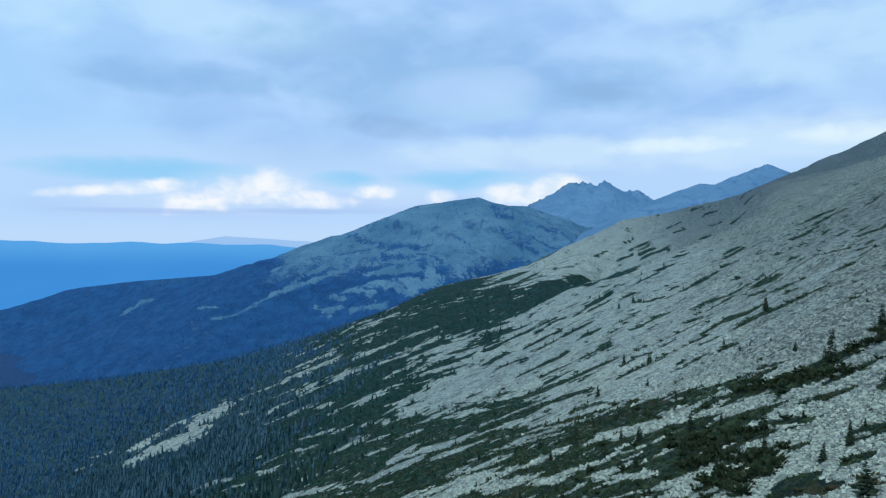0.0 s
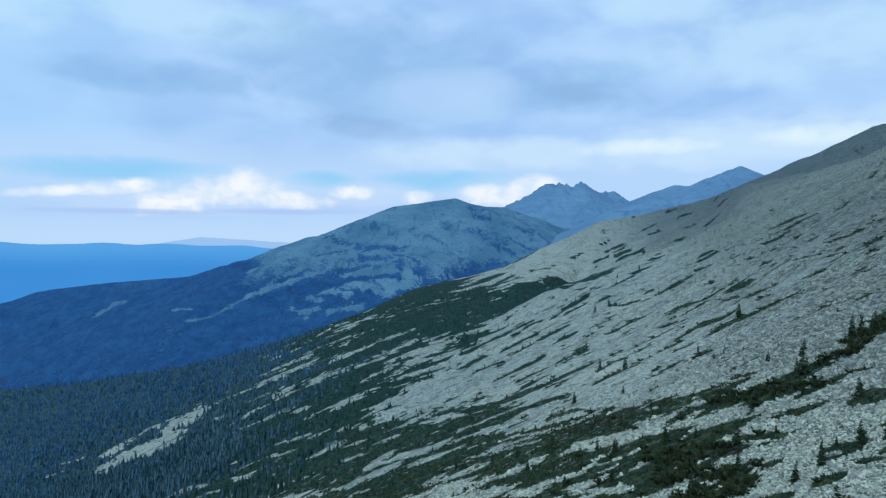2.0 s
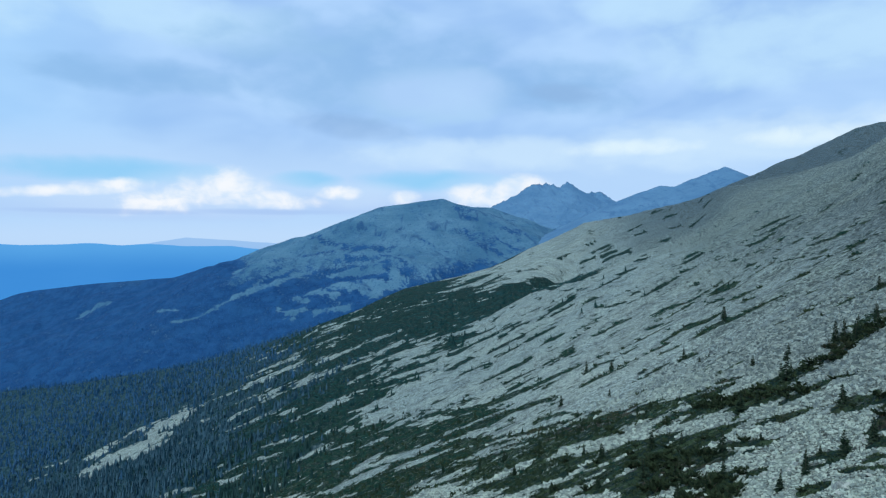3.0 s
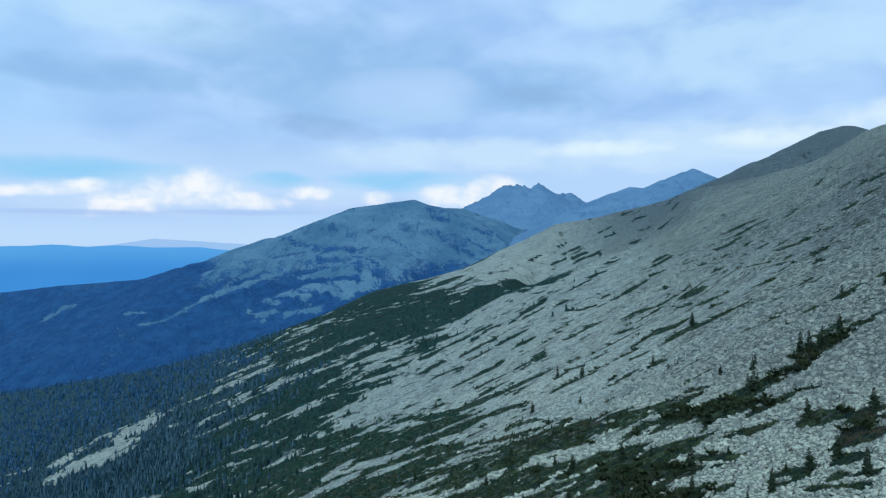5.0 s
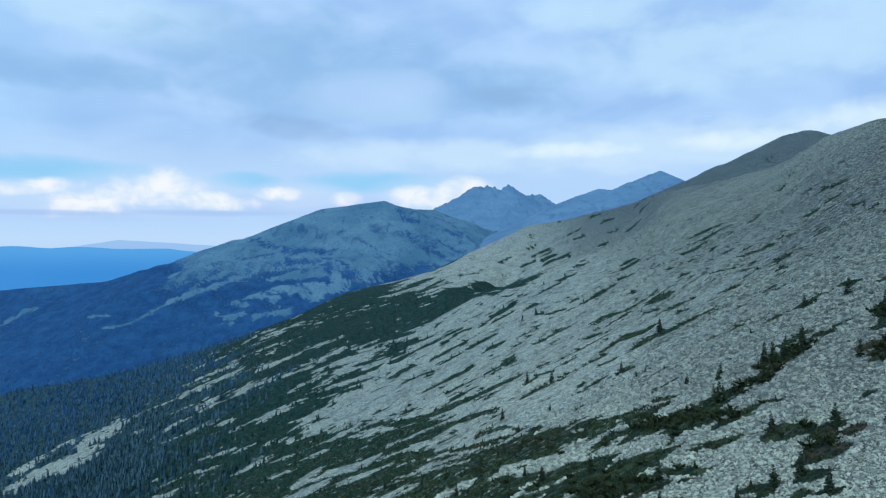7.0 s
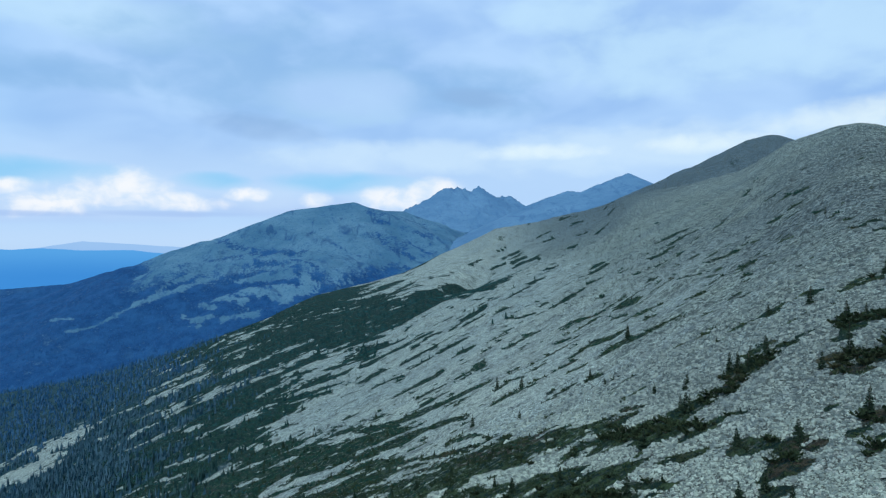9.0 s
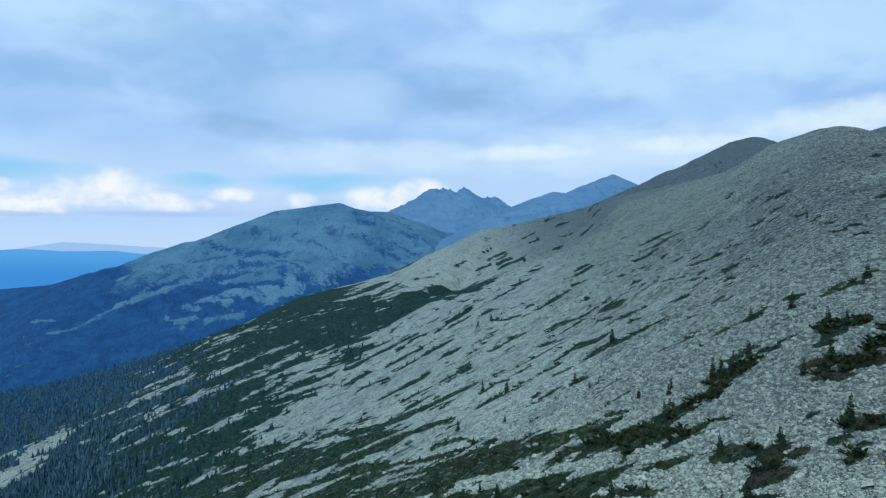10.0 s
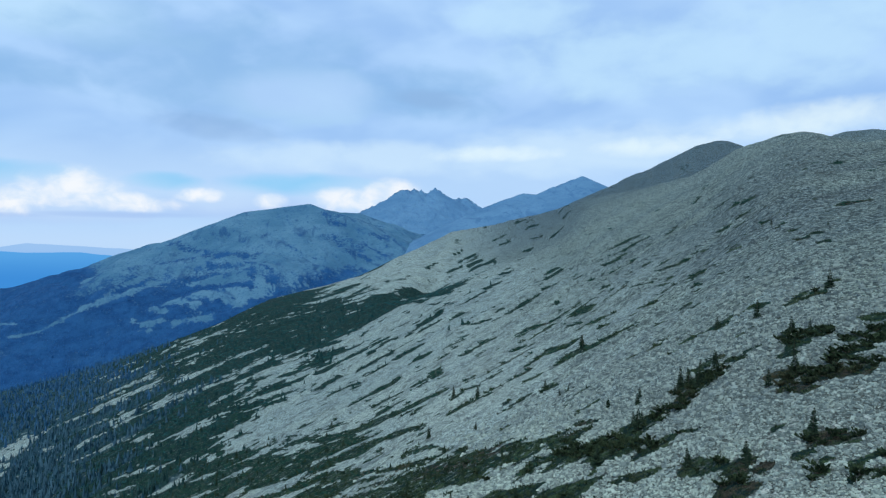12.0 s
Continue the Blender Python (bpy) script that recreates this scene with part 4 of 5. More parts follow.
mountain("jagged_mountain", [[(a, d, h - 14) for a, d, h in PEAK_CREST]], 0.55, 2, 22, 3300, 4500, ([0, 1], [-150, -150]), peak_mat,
         "jagged rocky mountain with several sharp summits, blue-grey with haze", 0.6, 0.05, 1.0016, 2, teeth=2.5, crag=PEAK_CREST)
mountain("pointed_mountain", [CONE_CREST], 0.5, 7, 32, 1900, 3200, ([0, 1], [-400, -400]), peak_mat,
         "pointed mountain with a smooth scree ridge, blue-grey with haze", 0.35, 0.1, sharp=6)


def far_range(name, knots, depth, mat, label):
    k = np.array(knots, float)
    x = np.arange(k[0, 0], k[-1, 0], 12.0)
    top = np.interp(x, k[:, 0], k[:, 2]) + 5 * fbm(x / 160, x * 0, 3, 71)
    v = np.linspace(0, 1, 14)
    X = np.repeat(x[None], 14, 0)
    Y = np.interp(x, k[:, 0], k[:, 1])[None] - depth * (1 - v[:, None]) + 40 * fbm(X / 300, v[:, None] * 3 + X * 0, 3, 72)
    Z = -480 + (top[None] + 480) * smooth(v[:, None], -0.4, 1.0)
    back = Z[-1:] * 0 - 480
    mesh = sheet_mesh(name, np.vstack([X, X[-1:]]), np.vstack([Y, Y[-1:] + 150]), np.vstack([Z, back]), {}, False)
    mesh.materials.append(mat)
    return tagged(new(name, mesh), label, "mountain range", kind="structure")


# These ranges glow by themselves in the blue of the haze.
far_range("backdrop", FAR_RANGE, 500, haze_glow_material("far_haze_glow", (0.095, 0.37, 0.79), (0.050, 0.27, 0.70), -140, 25), "far low wooded range, blue with distance")
far_range("backdrop", NEAR_RANGE, 300, haze_glow_material("mid_haze_glow", (0.032, 0.19, 0.56), (0.022, 0.13, 0.42), -400, -210), "low wooded ridge, deep blue with distance")
far_range("backdrop", FAINT_RANGE, 100, haze_glow_material("faint_haze_glow", (0.33, 0.55, 0.88), (0.2, 0.42, 0.8), -200, 60), "faint pale blue range on the horizon")


# ---- joined scatter ----
def raw_mesh(name, verts, faces, mat, flat=True):
    n, k = len(faces), faces.shape[1]
    mesh = bpy.data.meshes.new(name)
    mesh.vertices.add(len(verts))
    mesh.vertices.foreach_set("co", verts.astype(np.float32).ravel())
    mesh.loops.add(n * k)
    mesh.loops.foreach_set("vertex_index", faces.astype(np.int32).ravel())
    mesh.polygons.add(n)
    mesh.polygons.foreach_set("loop_start", np.arange(0, n * k, k, dtype=np.int32))
    mesh.polygons.foreach_set("use_smooth", np.full(n, not flat))
    mesh.update(calc_edges=True)
    mesh.validate()
    mesh.materials.append(mat)
    return mesh


def scatter(template, places, yaw, size, lean=None):
    """Vertices and faces of many turned and scaled copies of a template (verts, faces)."""
    v, f = template
    n = len(places)
    p = v[None] * size[:, None, :]
    if lean is not None:
        ca, sa = np.cos(lean)[:, None], np.sin(lean)[:, None]
        p = np.stack([p[..., 0] * ca + p[..., 2] * sa, p[..., 1], -p[..., 0] * sa + p[..., 2] * ca], -1)
    c, s = np.cos(yaw)[:, None], np.sin(yaw)[:, None]
    p = np.stack([p[..., 0] * c - p[..., 1] * s, p[..., 0] * s + p[..., 1] * c, p[..., 2]], -1) + places[:, None, :]
    return p.reshape(-1, 3), (f[None] + (np.arange(n) * len(v))[:, None, None]).reshape(-1, f.shape[1])


def joined(bits):
    vs, fs, k = [], [], 0
    for v, f in bits:
        vs.append(v)
        fs.append(f + k)
        k += len(v)
    return np.vstack(vs), np.vstack(fs)


rng = np.random.default_rng(7)


def sector(n, r0, r1, b0=-36, b1=50, power=1.0):
    """Random plan places in a sector, thinner with distance (power 1: even in the logarithm of the distance)."""
    u = rng.random(n)
    r = r0 * (r1 / r0) ** u if power == 1.0 else (r0 ** (1 - power) + u * (r1 ** (1 - power) - r0 ** (1 - power))) ** (1 / (1 - power))
    b = np.radians(b0 + (b1 - b0) * rng.random(n))
    return r * np.sin(b), r * np.cos(b), r


def on_land(x, y, sink=0.0):
    return np.stack([x, y, land(x, y) - sink], 1)


def tier_tree(tiers, sides, seed):
    """A small conifer of stacked ragged skirts, 1 high."""
    g = np.random.default_rng(seed)
    vs, fs = [], []
    for k in range(tiers):
        z0 = 0.06 + 0.62 * k / tiers
        z1 = min(1.0, z0 + 0.95 / tiers + 0.18) if k < tiers - 1 else 1.0
        r = 0.22 * (1 - 0.72 * k / tiers)
        base = len(vs)
        for s in range(sides):
            a = 2 * math.pi * (s + 0.5 * (k % 2)) / sides + g.uniform(-0.25, 0.25)
            q = r * (1.0 if s % 2 else 0.55) * g.uniform(0.75, 1.2)
            vs.append((q * math.cos(a), q * math.sin(a), z0 + g.uniform(-0.05, 0.05)))
        vs.append((g.uniform(-0.01, 0.01), g.uniform(-0.01, 0.01), z1))
        for s in range(sides):
            fs.append((base + s, base + (s + 1) % sides, base + sides))
    return np.array(vs), np.array(fs)


def tuft_clump(spikes, seed):
    """A low shrub: leaning tufts round a crown, about 1 wide and 0.6 high."""
    g = np.random.default_rng(seed)
    vs, fs = [], []
    for k in range(spikes):
        a, d = 2 * math.pi * k / spikes * 2.4, 0.42 * math.sqrt((k + 0.3) / spikes)
        cx, cy, h, w = d * math.cos(a), d * math.sin(a), g.uniform(0.3, 0.65) * (1.15 - d), g.uniform(0.13, 0.2)
        base = len(vs)
        for s in range(3):
            b = 2 * math.pi * s / 3 + g.uniform(0, 2)
            vs.append((cx + w * math.cos(b), cy + w * math.sin(b), g.uniform(-0.05, 0.12)))
        vs.append((cx * 1.35 + g.uniform(-0.05, 0.05), cy * 1.35 + g.uniform(-0.05, 0.05), h))
        fs += [(base, base + 1, base + 3), (base + 1, base + 2, base + 3), (base + 2, base, base + 3)]
    return np.array(vs), np.array(fs)


def slab(seed):
    """An angular frost-split block, 1 across."""
    g = np.random.default_rng(seed)
    v = np.array([(x, y, z) for z in (-0.5, 0.5) for y in (-0.5, 0.5) for x in (-0.5, 0.5)])
    v = v + g.uniform(-0.17, 0.17, (8, 3))
    v[4:, :2] *= g.uniform(0.6, 0.95)
    q = [(4, 5, 7, 6), (0, 1, 5, 4), (1, 3, 7, 5), (3, 2, 6, 7), (2, 0, 4, 6)]
    return v, np.array([t for a, b, c, d in q for t in ((a, b, c), (a, c, d))])


def stone_material():
    """Grey quartzite, each block of its own tone; darker towards the upper slope."""
    m, bsdf, pos, tools = material("quartzite_blocks")
    add, put, math_, mix, ramp, noise_, stretch = tools
    isle = add("ShaderNodeNewGeometry").outputs["Random Per Island"]
    grain = noise_(pos, 0.9, 4.0, 0.65)
    patches = noise_(stretch(pos, 0.5, 1.5, 1), 0.05, 4.0, 0.6, 0.5)
    where = add("ShaderNodeSeparateXYZ")
    put(where.inputs[0], pos)
    tone = math_("ADD", math_("MULTIPLY", isle, 0.75), math_("MULTIPLY", grain, 0.3))
    col = mix(ramp(tone, 0.1, 0.95), (0.14, 0.188, 0.18), (0.38, 0.475, 0.415))
    upslope = ramp(math_("ADD", where.outputs[0], math_("MULTIPLY", patches, 40.0)), 52, 84)
    col = mix(math_("MULTIPLY", upslope, 0.75), col, mix(ramp(tone, 0.2, 0.95), (0.06, 0.084, 0.092), (0.23, 0.295, 0.28)))
    col = mix(math_("MULTIPLY", ramp(patches, 0.56, 0.68), 0.5), col, (0.19, 0.25, 0.265))
    put(bsdf.inputs["Base Color"], col)
    bsdf.inputs["Roughness"].default_value = 0.85
    bump(tools, bsdf, grain, 0.6, 0.05)
    return m


stone_mat = stone_material()
shrub_mat = plain_material("dwarf_pine_needles", (0.010, 0.023, 0.016), (0.036, 0.058, 0.030), 0.08, 0.9, accent=(0.060, 0.056, 0.034))
spruce_mat = plain_material("spruce_needles", (0.010, 0.024, 0.017), (0.030, 0.050, 0.031), 0.3, 0.9)
# Both forest colours hold painted distance haze, the second more of it.
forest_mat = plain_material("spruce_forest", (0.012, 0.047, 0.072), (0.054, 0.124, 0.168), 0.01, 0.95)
hazed_forest_mat = plain_material("hazed_spruce_forest", (0.013, 0.064, 0.130), (0.046, 0.130, 0.232), 0.004, 0.95)
bark_mat = plain_material("spruce_bark", (0.05, 0.04, 0.032), (0.12, 0.10, 0.08), 3.0, 0.95, 0.02)


def stuff(name, bits, mat, label, category, parent=None):
    ob = new(name, raw_mesh(name, *joined(bits), mat))
    if parent is not None:
        ob.parent = parent
    return tagged(ob, label, category, kind="stuff")


def spread(x, y, keep, templates, size, sink, lean=None):
    x, y, size = x[keep], y[keep], size[keep]
    lean = None if lean is None else lean[keep]
    pick = rng.integers(0, len(templates), len(x))
    bits = []
    for k, t in enumerate(templates):
        m = pick == k
        bits.append(scatter(t, on_land(x[m], y[m], sink), rng.uniform(0, 2 * math.pi, m.sum()), size[m], None if lean is None else lean[m]))
    return bits


# spruce forest on the lower slope, and its further reaches
firs = [tier_tree(2, 6, s) for s in range(4)]
x, y, r = sector(60000, 260, 1750, -38, 10, 0.4)
dense = woods(x, y)
h = rng.uniform(3.2, 9.0, len(x)) * (0.65 + 0.35 * dense)
keep = (rng.random(len(x)) < dense ** 0.9 * 0.66) & (x < -30)
wide = h * rng.uniform(0.85, 1.25, len(x))
size = np.stack([wide, wide, h], 1)
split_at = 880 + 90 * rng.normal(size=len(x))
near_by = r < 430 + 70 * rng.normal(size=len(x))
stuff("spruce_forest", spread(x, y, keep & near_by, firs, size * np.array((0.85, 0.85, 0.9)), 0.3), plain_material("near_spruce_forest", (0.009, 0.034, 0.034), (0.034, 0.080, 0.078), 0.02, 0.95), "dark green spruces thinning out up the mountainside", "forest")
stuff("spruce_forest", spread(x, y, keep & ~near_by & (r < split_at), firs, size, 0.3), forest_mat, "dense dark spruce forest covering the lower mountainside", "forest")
stuff("spruce_forest", spread(x, y, keep & (r >= split_at), firs, size, 0.3), hazed_forest_mat, "dense spruce forest running down into the valley, blue-green with haze", "forest")

# trees on the wooded foot of the rounded mountain
w = WOODED["rounded_mountain"]
w = w[np.hypot(w[:, 0], w[:, 1]) < 3100 - 800 * rng.random(len(w))]
w = w[rng.integers(0, len(w), 15000)] + np.stack([rng.uniform(-9, 9, 15000), rng.uniform(-9, 9, 15000), np.full(15000, -2.5)], 1)
vx, vy, vr = sector(9000, 1750, 3300, -44, -14, 0.5)
flat_land = (land(vx, vy) - valley(vx, vy)) < 2
w = np.vstack([w, on_land(vx[flat_land], vy[flat_land], 2.0)])
spire = tier_tree(1, 5, 9)
h = rng.uniform(3.5, 6.5, len(w))
# Needle colour with the strongest haze blue painted in.
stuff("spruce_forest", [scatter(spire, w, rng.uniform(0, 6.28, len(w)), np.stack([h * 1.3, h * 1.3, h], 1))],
      plain_material("haze_blue_forest", (0.015, 0.088, 0.232), (0.026, 0.120, 0.290), 0.003, 0.95), "spruce forest on the foot of the far mountain, blue with haze", "forest")

# young spruces among the heath
x, y, r = sector(28000, 125, 1000, -30, 48)
veg = cover(x, y)
h = rng.uniform(0.5, 1.3, len(x)) + smooth(r, 150, 500) * rng.uniform(0.3, 3.6, len(x)) + np.where(rng.random(len(x)) < 0.06, 1.0, 0)
keep = rng.random(len(x)) < (0.13 + 0.31 * smooth(r, 120, 450)) * smooth(veg, 0.5, 0.9) * smooth(x - 0.1 * y, 110, 60) * (1 - 0.6 * smooth(x - np.interp(y, *np.array(HEATH_EDGE).T), 0, 20))
size = np.stack([h * 1.2, h * 1.2, h], 1)
# Trees farther off get haze painted into their needle colour.
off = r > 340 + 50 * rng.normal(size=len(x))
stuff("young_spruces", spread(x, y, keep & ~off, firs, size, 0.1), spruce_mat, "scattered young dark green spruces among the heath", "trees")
stuff("young_spruces", spread(x, y, keep & off, firs, size, 0.1), plain_material("hazed_spruce_needles", (0.008, 0.036, 0.038), (0.022, 0.064, 0.062), 0.1, 0.9), "young spruces dotted over the farther heath, blue-green with haze", "trees")

# dwarf pine
clumps = [tuft_clump(6, s) for s in range(6)]
x, y, r = sector(100000, 46, 1150, -34, 49)
keep = rng.random(len(x)) < 0.8 * smooth(cover(x, y) + 0.5 * fbm(x / 6, y / 3, 2, 91), 0.5, 0.9) * (1 - smooth(woods(x, y), 0.3, 0.8))
w = np.clip(0.0085 * r, 0.55, 4.2) * rng.uniform(0.5, 1.5, len(x))
tall = np.clip(0.5 * w, 0.25, 1.1) * rng.uniform(0.5, 1.4, len(x))
size = np.stack([w, w, tall], 1)
# Two farther classes of clump, with more distance haze painted into each.
hazed_pine_mat = plain_material("hazed_dwarf_pine", (0.008, 0.034, 0.030), (0.025, 0.072, 0.053), 0.03, 0.9)
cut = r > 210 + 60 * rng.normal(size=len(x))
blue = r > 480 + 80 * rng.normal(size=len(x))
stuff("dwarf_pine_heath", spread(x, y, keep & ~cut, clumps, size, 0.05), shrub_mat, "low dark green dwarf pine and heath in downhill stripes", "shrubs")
stuff("dwarf_pine_heath", spread(x, y, keep & cut & ~blue, clumps, size, 0.05), hazed_pine_mat, "dark green dwarf pine farther along the slope, cooled by haze", "shrubs")
stuff("dwarf_pine_heath", spread(x, y, keep & blue, clumps, size, 0.05), plain_material("hazed_hollow_pine", (0.010, 0.052, 0.063), (0.026, 0.094, 0.098), 0.02, 0.9), "dwarf pine filling the hollow of the slope, blue-green with haze", "shrubs")

# loose stones
slabs = [slab(s) for s in range(8)]
x, y, r = sector(270000, 43, 200, -12, 50, 1.3)
keep = rng.random(len(x)) > smooth(cover(x, y), 0.3, 0.5) + smooth(r, 90, 200)
w = np.clip(0.0020 * r, 0.12, 0.32) * np.minimum(rng.lognormal(0, 0.55, len(x)), 3.0)
size = np.stack([w * rng.uniform(1.0, 1.6, len(x)), w * rng.uniform(0.6, 1.0, len(x)), w * rng.uniform(0.35, 0.7, len(x))], 1)
scree = stuff("scree", spread(x, y, keep, slabs, size, 0.0, rng.uniform(-0.55, 0.55, len(x))), stone_mat, "pale grey angular scree blocks covering the slope", "stones")


# ---- single spruces ----
def part(name, bits, mat, parent, label="", flat=True):
    ob = new(name, raw_mesh(name, *bits, mat, flat))
    ob.parent = parent
    return tagged(ob, label) if label else ob


def tube(path, radii, sides=6):
    vs, fs = [], []
    for k, (p, r) in enumerate(zip(path, radii)):
        for s in range(sides):
            a = 2 * math.pi * s / sides
            vs.append((p[0] + r * math.cos(a), p[1] + r * math.sin(a), p[2]))
        if k:
            for s in range(sides):
                a, b = (k - 1) * sides + s, (k - 1) * sides + (s + 1) % sides
                fs += [(a, b, b + sides), (a, b + sides, a + sides)]
    return np.array(vs), np.array(fs)


def spruce(seed, slim):
    """A spruce 1 high: a tapered trunk and whorls of drooping, twigged boughs."""
    g = np.random.default_rng(seed)
    root = new("spruce")
    bend = g.uniform(-0.03, 0.03, 2)
    path = [(bend[0] * z * z, bend[1] * z * z, z) for z in np.linspace(-0.04, 0.97, 8)]
    part("trunk", tube(path, np.linspace(0.022, 0.003, 8)), bark_mat, root, "grey-brown tapered trunk")
    vs, fs = [], []
    z = 0.05
    while z < 0.97:
        n = g.integers(6, 10)
        reach = slim * (1 - z) ** 0.8 * g.uniform(0.75, 1.15) + 0.012
        for k in range(n):
            if g.random() < 0.14:
                continue
            a = 2 * math.pi * k / n + g.uniform(-0.3, 0.3)
            length, droop = reach * g.uniform(0.65, 1.2), g.uniform(0.1, 0.5) - 0.5 * z
            d, side = np.array((math.cos(a), math.sin(a), 0)), np.array((-math.sin(a), math.cos(a), 0))
            o = np.array((bend[0] * z * z, bend[1] * z * z, z + g.uniform(-0.012, 0.012)))
            tip = o + d * length + np.array((0, 0, -droop * length))
            mid = o + d * length * 0.55 + np.array((0, 0, -droop * length * 0.35 + 0.012))
            wide = 0.2 * length + 0.012
            b = len(vs)
            hang = np.array((0, 0, -0.02 - 0.16 * length))
            vs += [o, mid + side * wide + hang, tip, mid - side * wide + hang, mid]
            fs += [(b, b + 1, b + 4), (b + 1, b + 2, b + 4), (b + 2, b + 3, b + 4), (b + 3, b, b + 4)]
        z += g.uniform(0.035, 0.06)
    b = len(vs)
    top = np.array((bend[0], bend[1], 1.0))
    vs += [top, top + (0.012, 0, -0.09), top + (-0.006, 0.011, -0.09), top + (-0.006, -0.011, -0.09)]
    fs += [(b, b + 1, b + 2), (b, b + 2, b + 3), (b, b + 3, b + 1)]
    part("crown", (np.array(vs), np.array(fs)), spruce_mat, root, "ragged dark green needled crown")
    return root


def shrub(seed):
    """A dwarf pine about 1 wide: low crooked stems and many upright needle tufts."""
    g = np.random.default_rng(seed)
    root = new("dwarf_pine")
    stems, vs, fs = [], [], []
    for k in range(6):
        a, reach, h = 2 * math.pi * k / 6 + g.uniform(-0.3, 0.3), g.uniform(0.25, 0.5), g.uniform(0.25, 0.55)
        pts = [(reach * t * math.cos(a + 0.4 * t), reach * t * math.sin(a + 0.4 * t), -0.05 + h * t**0.8) for t in (0, 0.35, 0.7, 1.0)]
        stems.append(tube(pts, (0.022, 0.017, 0.012, 0.005), 4))
        for j in range(12):
            t = g.uniform(0.2, 1.05)
            c = np.array((reach * t * math.cos(a + 0.4 * t), reach * t * math.sin(a + 0.4 * t), h * t**0.8)) + g.uniform(-0.1, 0.1, 3) * (1, 1, 0.6)
            up = np.array((0.5 * math.cos(a) + g.uniform(-0.4, 0.4), 0.5 * math.sin(a) + g.uniform(-0.4, 0.4), 1.0)) * g.uniform(0.08, 0.16)
            for s in range(3):
                q = 2 * math.pi * s / 3 + g.uniform(0, 1)
                e = np.array((math.cos(q), math.sin(q), -0.3)) * g.uniform(0.06, 0.10)
                b = len(vs)
                vs += [c - up * 0.3, c + e, c + up, c + up * 0.35 - e * 0.5]
                fs += [(b, b + 1, b + 2), (b, b + 2, b + 3)]
    for bits in stems:
        part("stem", bits, bark_mat, root, "crooked brown stem")
    part("foliage", (np.array(vs), np.array(fs)), shrub_mat, root, "dark green needle tufts")
    return root


def plant(kinds, spots, label, category, group):
    """Puts things at (x, y, height) and takes away the patterns."""
    for k, (px, py, tall) in enumerate(spots):
        src = kinds[k % len(kinds)]
        g = float(land(np.array([px]), np.array([py]))[0])
        wide = tall * (1.1 + 0.5 * ((k * 37) % 10) / 10)
        src.scale = (wide, wide, tall)
        tagged(copy_thing(src, pose(px, py, g - 0.02 * tall, 0, 0, (k * 97) % 360)), label, category, group)
    for src in kinds:
        for o in (*src.children_recursive, src):
            bpy.data.objects.remove(o)


# x, y, height
SPRUCES = [(55.3, 218.8, 5.6), (58.2, 201.9, 3.5), (79.7, 176.7, 3.9), (54.6, 111.0, 1.8), (55.4, 102.5, 1.9), (59.9, 144.4, 1.4), (59.7, 97.4, 3.5), (60.3, 96.2, 3.1), (61.0, 94.7, 2.7), (66.2, 98.4, 2.4), (43.8, 60.2, 1.8), (42.7, 68.5, 2.2), (32.8, 57.7, 1.6), (35.2, 56.2, 2.1), (29.8, 66.4, 1.6), (38.9, 179.4, 3.1), (45.6, 159.6, 2.1), (59.4, 77.4, 2.3), (41.1, 86.8, 2.5), (50.3, 94.3, 2.2), (51.4, 93.9, 1.8), (79.9, 177.5, 3.9), (65.1, 96.4, 2.7), (73.8, 91.0, 2.7), (93.1, 105.3, 3.3), (81.1, 108.4, 3.2), (78.9, 116.5, 2.3), (50.4, 59.5, 2.6), (44.6, 61.4, 2.1), (137.6, 177.3, 2.0), (57.2, 105.1, 2.0), (49.3, 91.2, 3.8), (31.7, 55.7, 2.0), (29.3, 55.2, 1.5), (27.0, 45.6, 2.4)]
more = []
x, y, r = sector(6000, 56, 330, -8, 46, 1.5)
ok = (cover(x, y) > 0.7) & (rng.random(len(x)) < 0.5)
for px, py in zip(x[ok], y[ok]):
    if len(more) < 130 and all((px - q[0]) ** 2 + (py - q[1]) ** 2 > 9 for q in more):
        more.append((float(px), float(py), float(0.8 + 1.8 * rng.random() ** 2)))
kinds = ((1, 0.20), (2, 0.24), (3, 0.17), (4, 0.28), (5, 0.22))
plant([spruce(s, w) for s, w in kinds], [(a, d, min(t, 2.6 + 0.006 * d)) for a, d, t in SPRUCES],
      "dark green mountain spruce standing out from pale scree", "tree", "spruces on the slope")
plant([spruce(s + 20, w) for s, w in kinds], more, "low young dark green spruce growing among heath", "tree", "spruces on the slope")

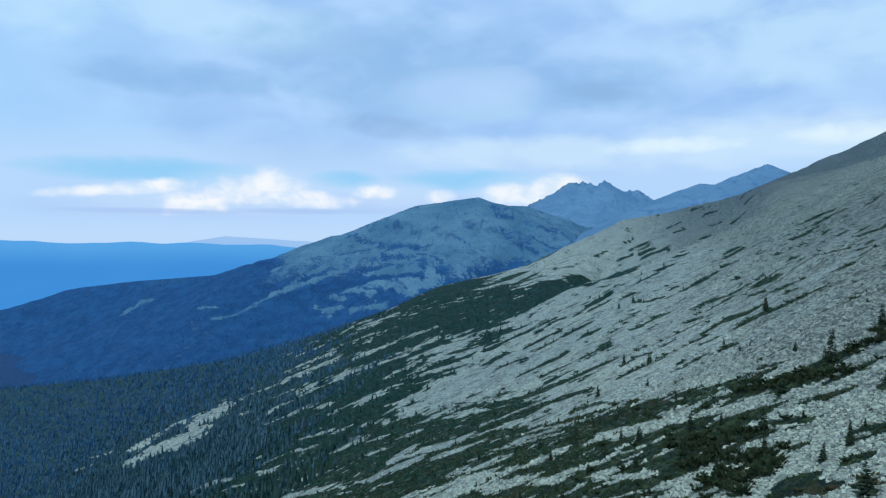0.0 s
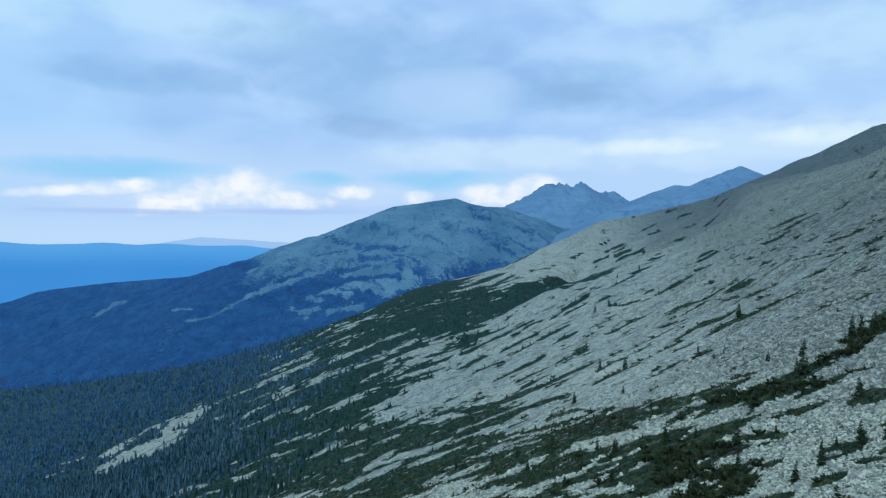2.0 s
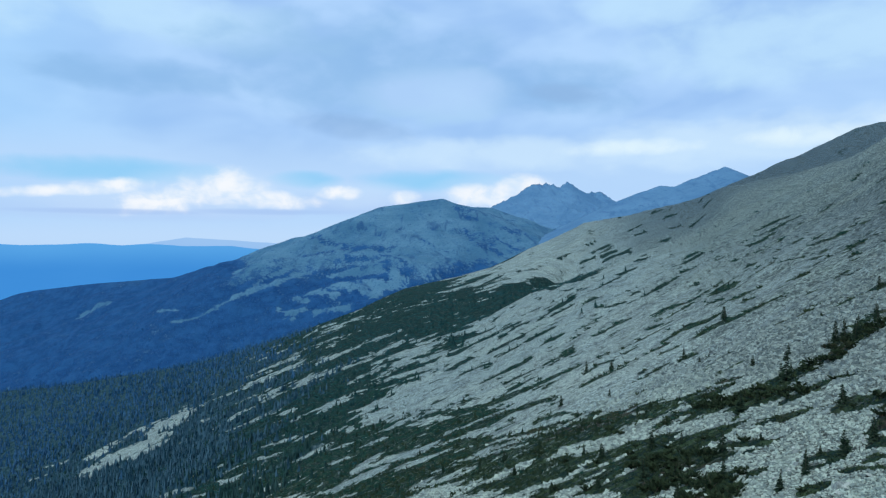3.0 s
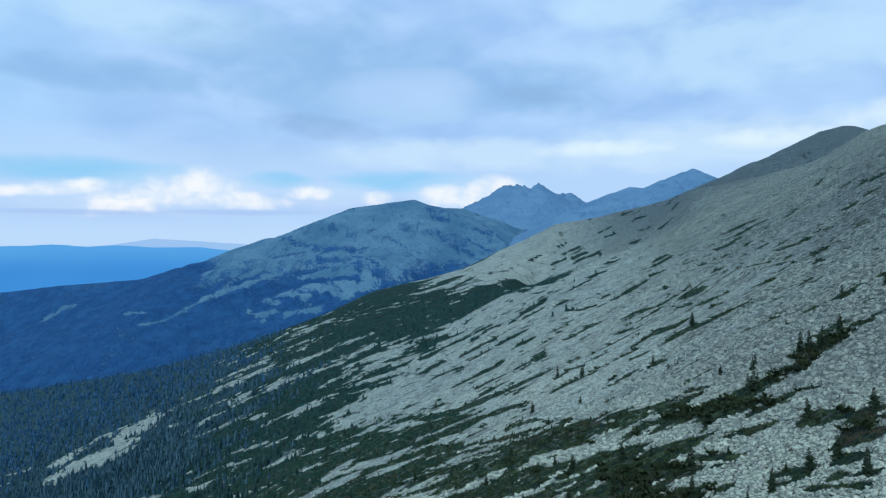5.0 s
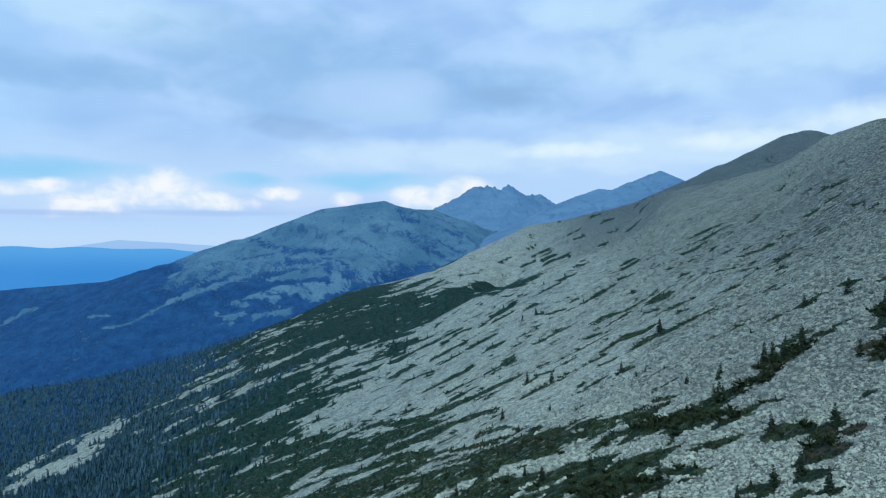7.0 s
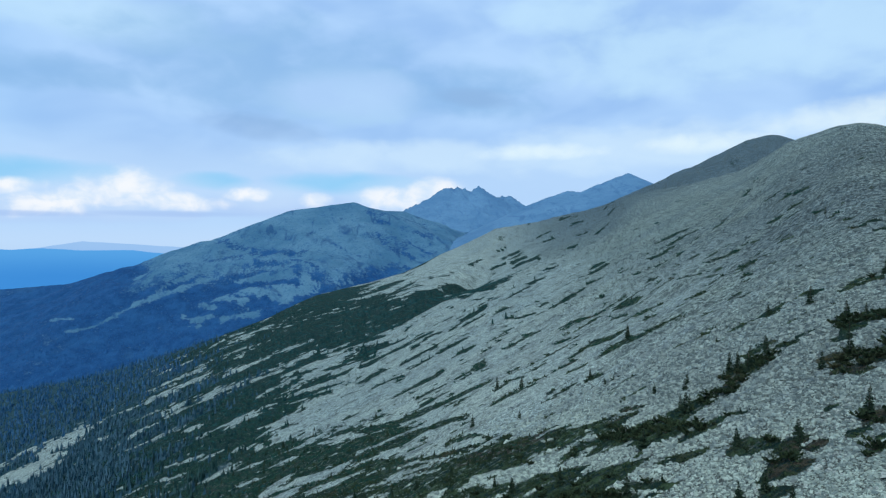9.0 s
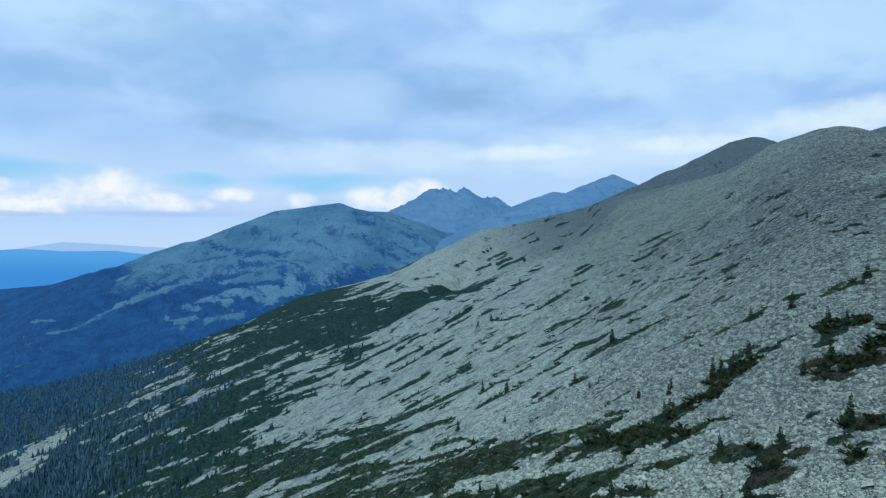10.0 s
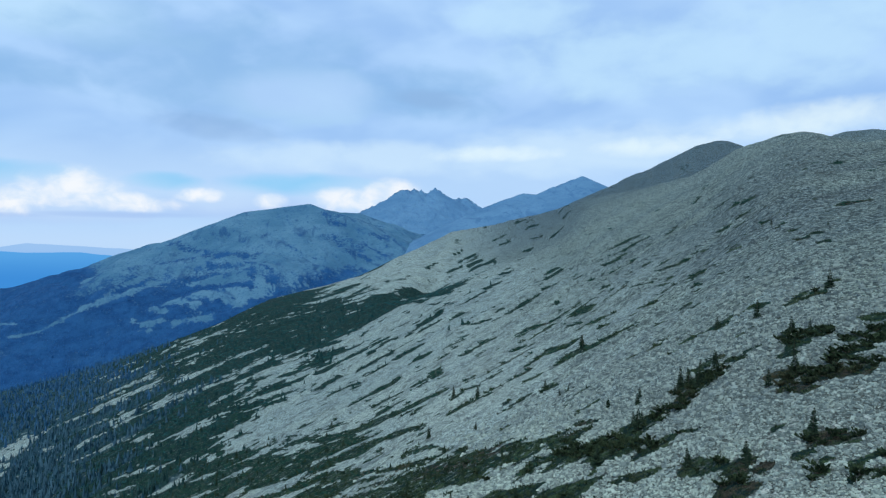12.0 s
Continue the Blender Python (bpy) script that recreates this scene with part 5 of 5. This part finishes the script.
near = []
x, y, r = sector(40000, 47, 140, 8, 49, 0.6)
thick = stroke(x, y, THICKET, 0.4) > 0.1
for choice, most_of, gap in ((thick, 200, 1.3), ((cover(x, y) > 0.6) & ~thick, 300, 2.2)):
    for px, py in zip(x[choice], y[choice]):
        if len(near) < most_of and all((px - q[0]) ** 2 + (py - q[1]) ** 2 > gap for q in near):
            near.append((float(px), float(py), float((1.0 if most_of == 200 else 0.6) + 0.9 * rng.random() ** 1.5)))
plant([shrub(s) for s in range(4)], near, "low spreading dark green dwarf pine between grey stones", "shrub", "dwarf pines on the slope")


# ---- nearest stones ----
single_mat, single_bsdf, single_pos, single_tools = material("single_blocks")
single_tone = single_tools[0]("ShaderNodeObjectInfo").outputs["Random"]
single_grain = single_tools[5](single_pos, 4.0, 5.0, 0.65)
single_tools[1](single_bsdf.inputs["Base Color"], single_tools[3](single_tools[4](single_grain, 0.45, 0.65), single_tools[3](single_tone, (0.17, 0.215, 0.21), (0.40, 0.46, 0.42)), (0.12, 0.15, 0.145)))
bump(single_tools, single_bsdf, single_grain, 0.5, 0.04)
stone_meshes = []
for k in range(8):
    bm = bmesh.new()
    v, f = slab(100 + k)
    for p in v:
        bm.verts.new(p)
    bm.verts.ensure_lookup_table()
    for t in f:
        bm.faces.new([bm.verts[i] for i in t])
    bmesh.ops.dissolve_limit(bm, angle_limit=0.05, verts=bm.verts, edges=bm.edges)
    bmesh.ops.bevel(bm, geom=bm.edges[:], offset=0.05, segments=1, affect="EDGES")
    me = bpy.data.meshes.new("stone")
    bm.to_mesh(me)
    bm.free()
    me.materials.append(single_mat)
    stone_meshes.append(me)
count = 0
while count < 300:
    px, py = rng.uniform(24, 60), rng.uniform(42, 66)
    if cover(np.array([px]), np.array([py]))[0] > 0.3:
        continue
    w = 0.3 * rng.lognormal(0, 0.4)
    ob = new("stone", stone_meshes[count % 8])
    ob.matrix_world = pose(px, py, float(land(np.array([px]), np.array([py]))[0]) + 0.08 * w, rng.uniform(-25, 25), -26 + rng.uniform(-22, 22), rng.uniform(0, 360))
    ob.scale = (w * 1.2, w * 0.85, w * 0.5)
    ob.parent = ground
    count += 1
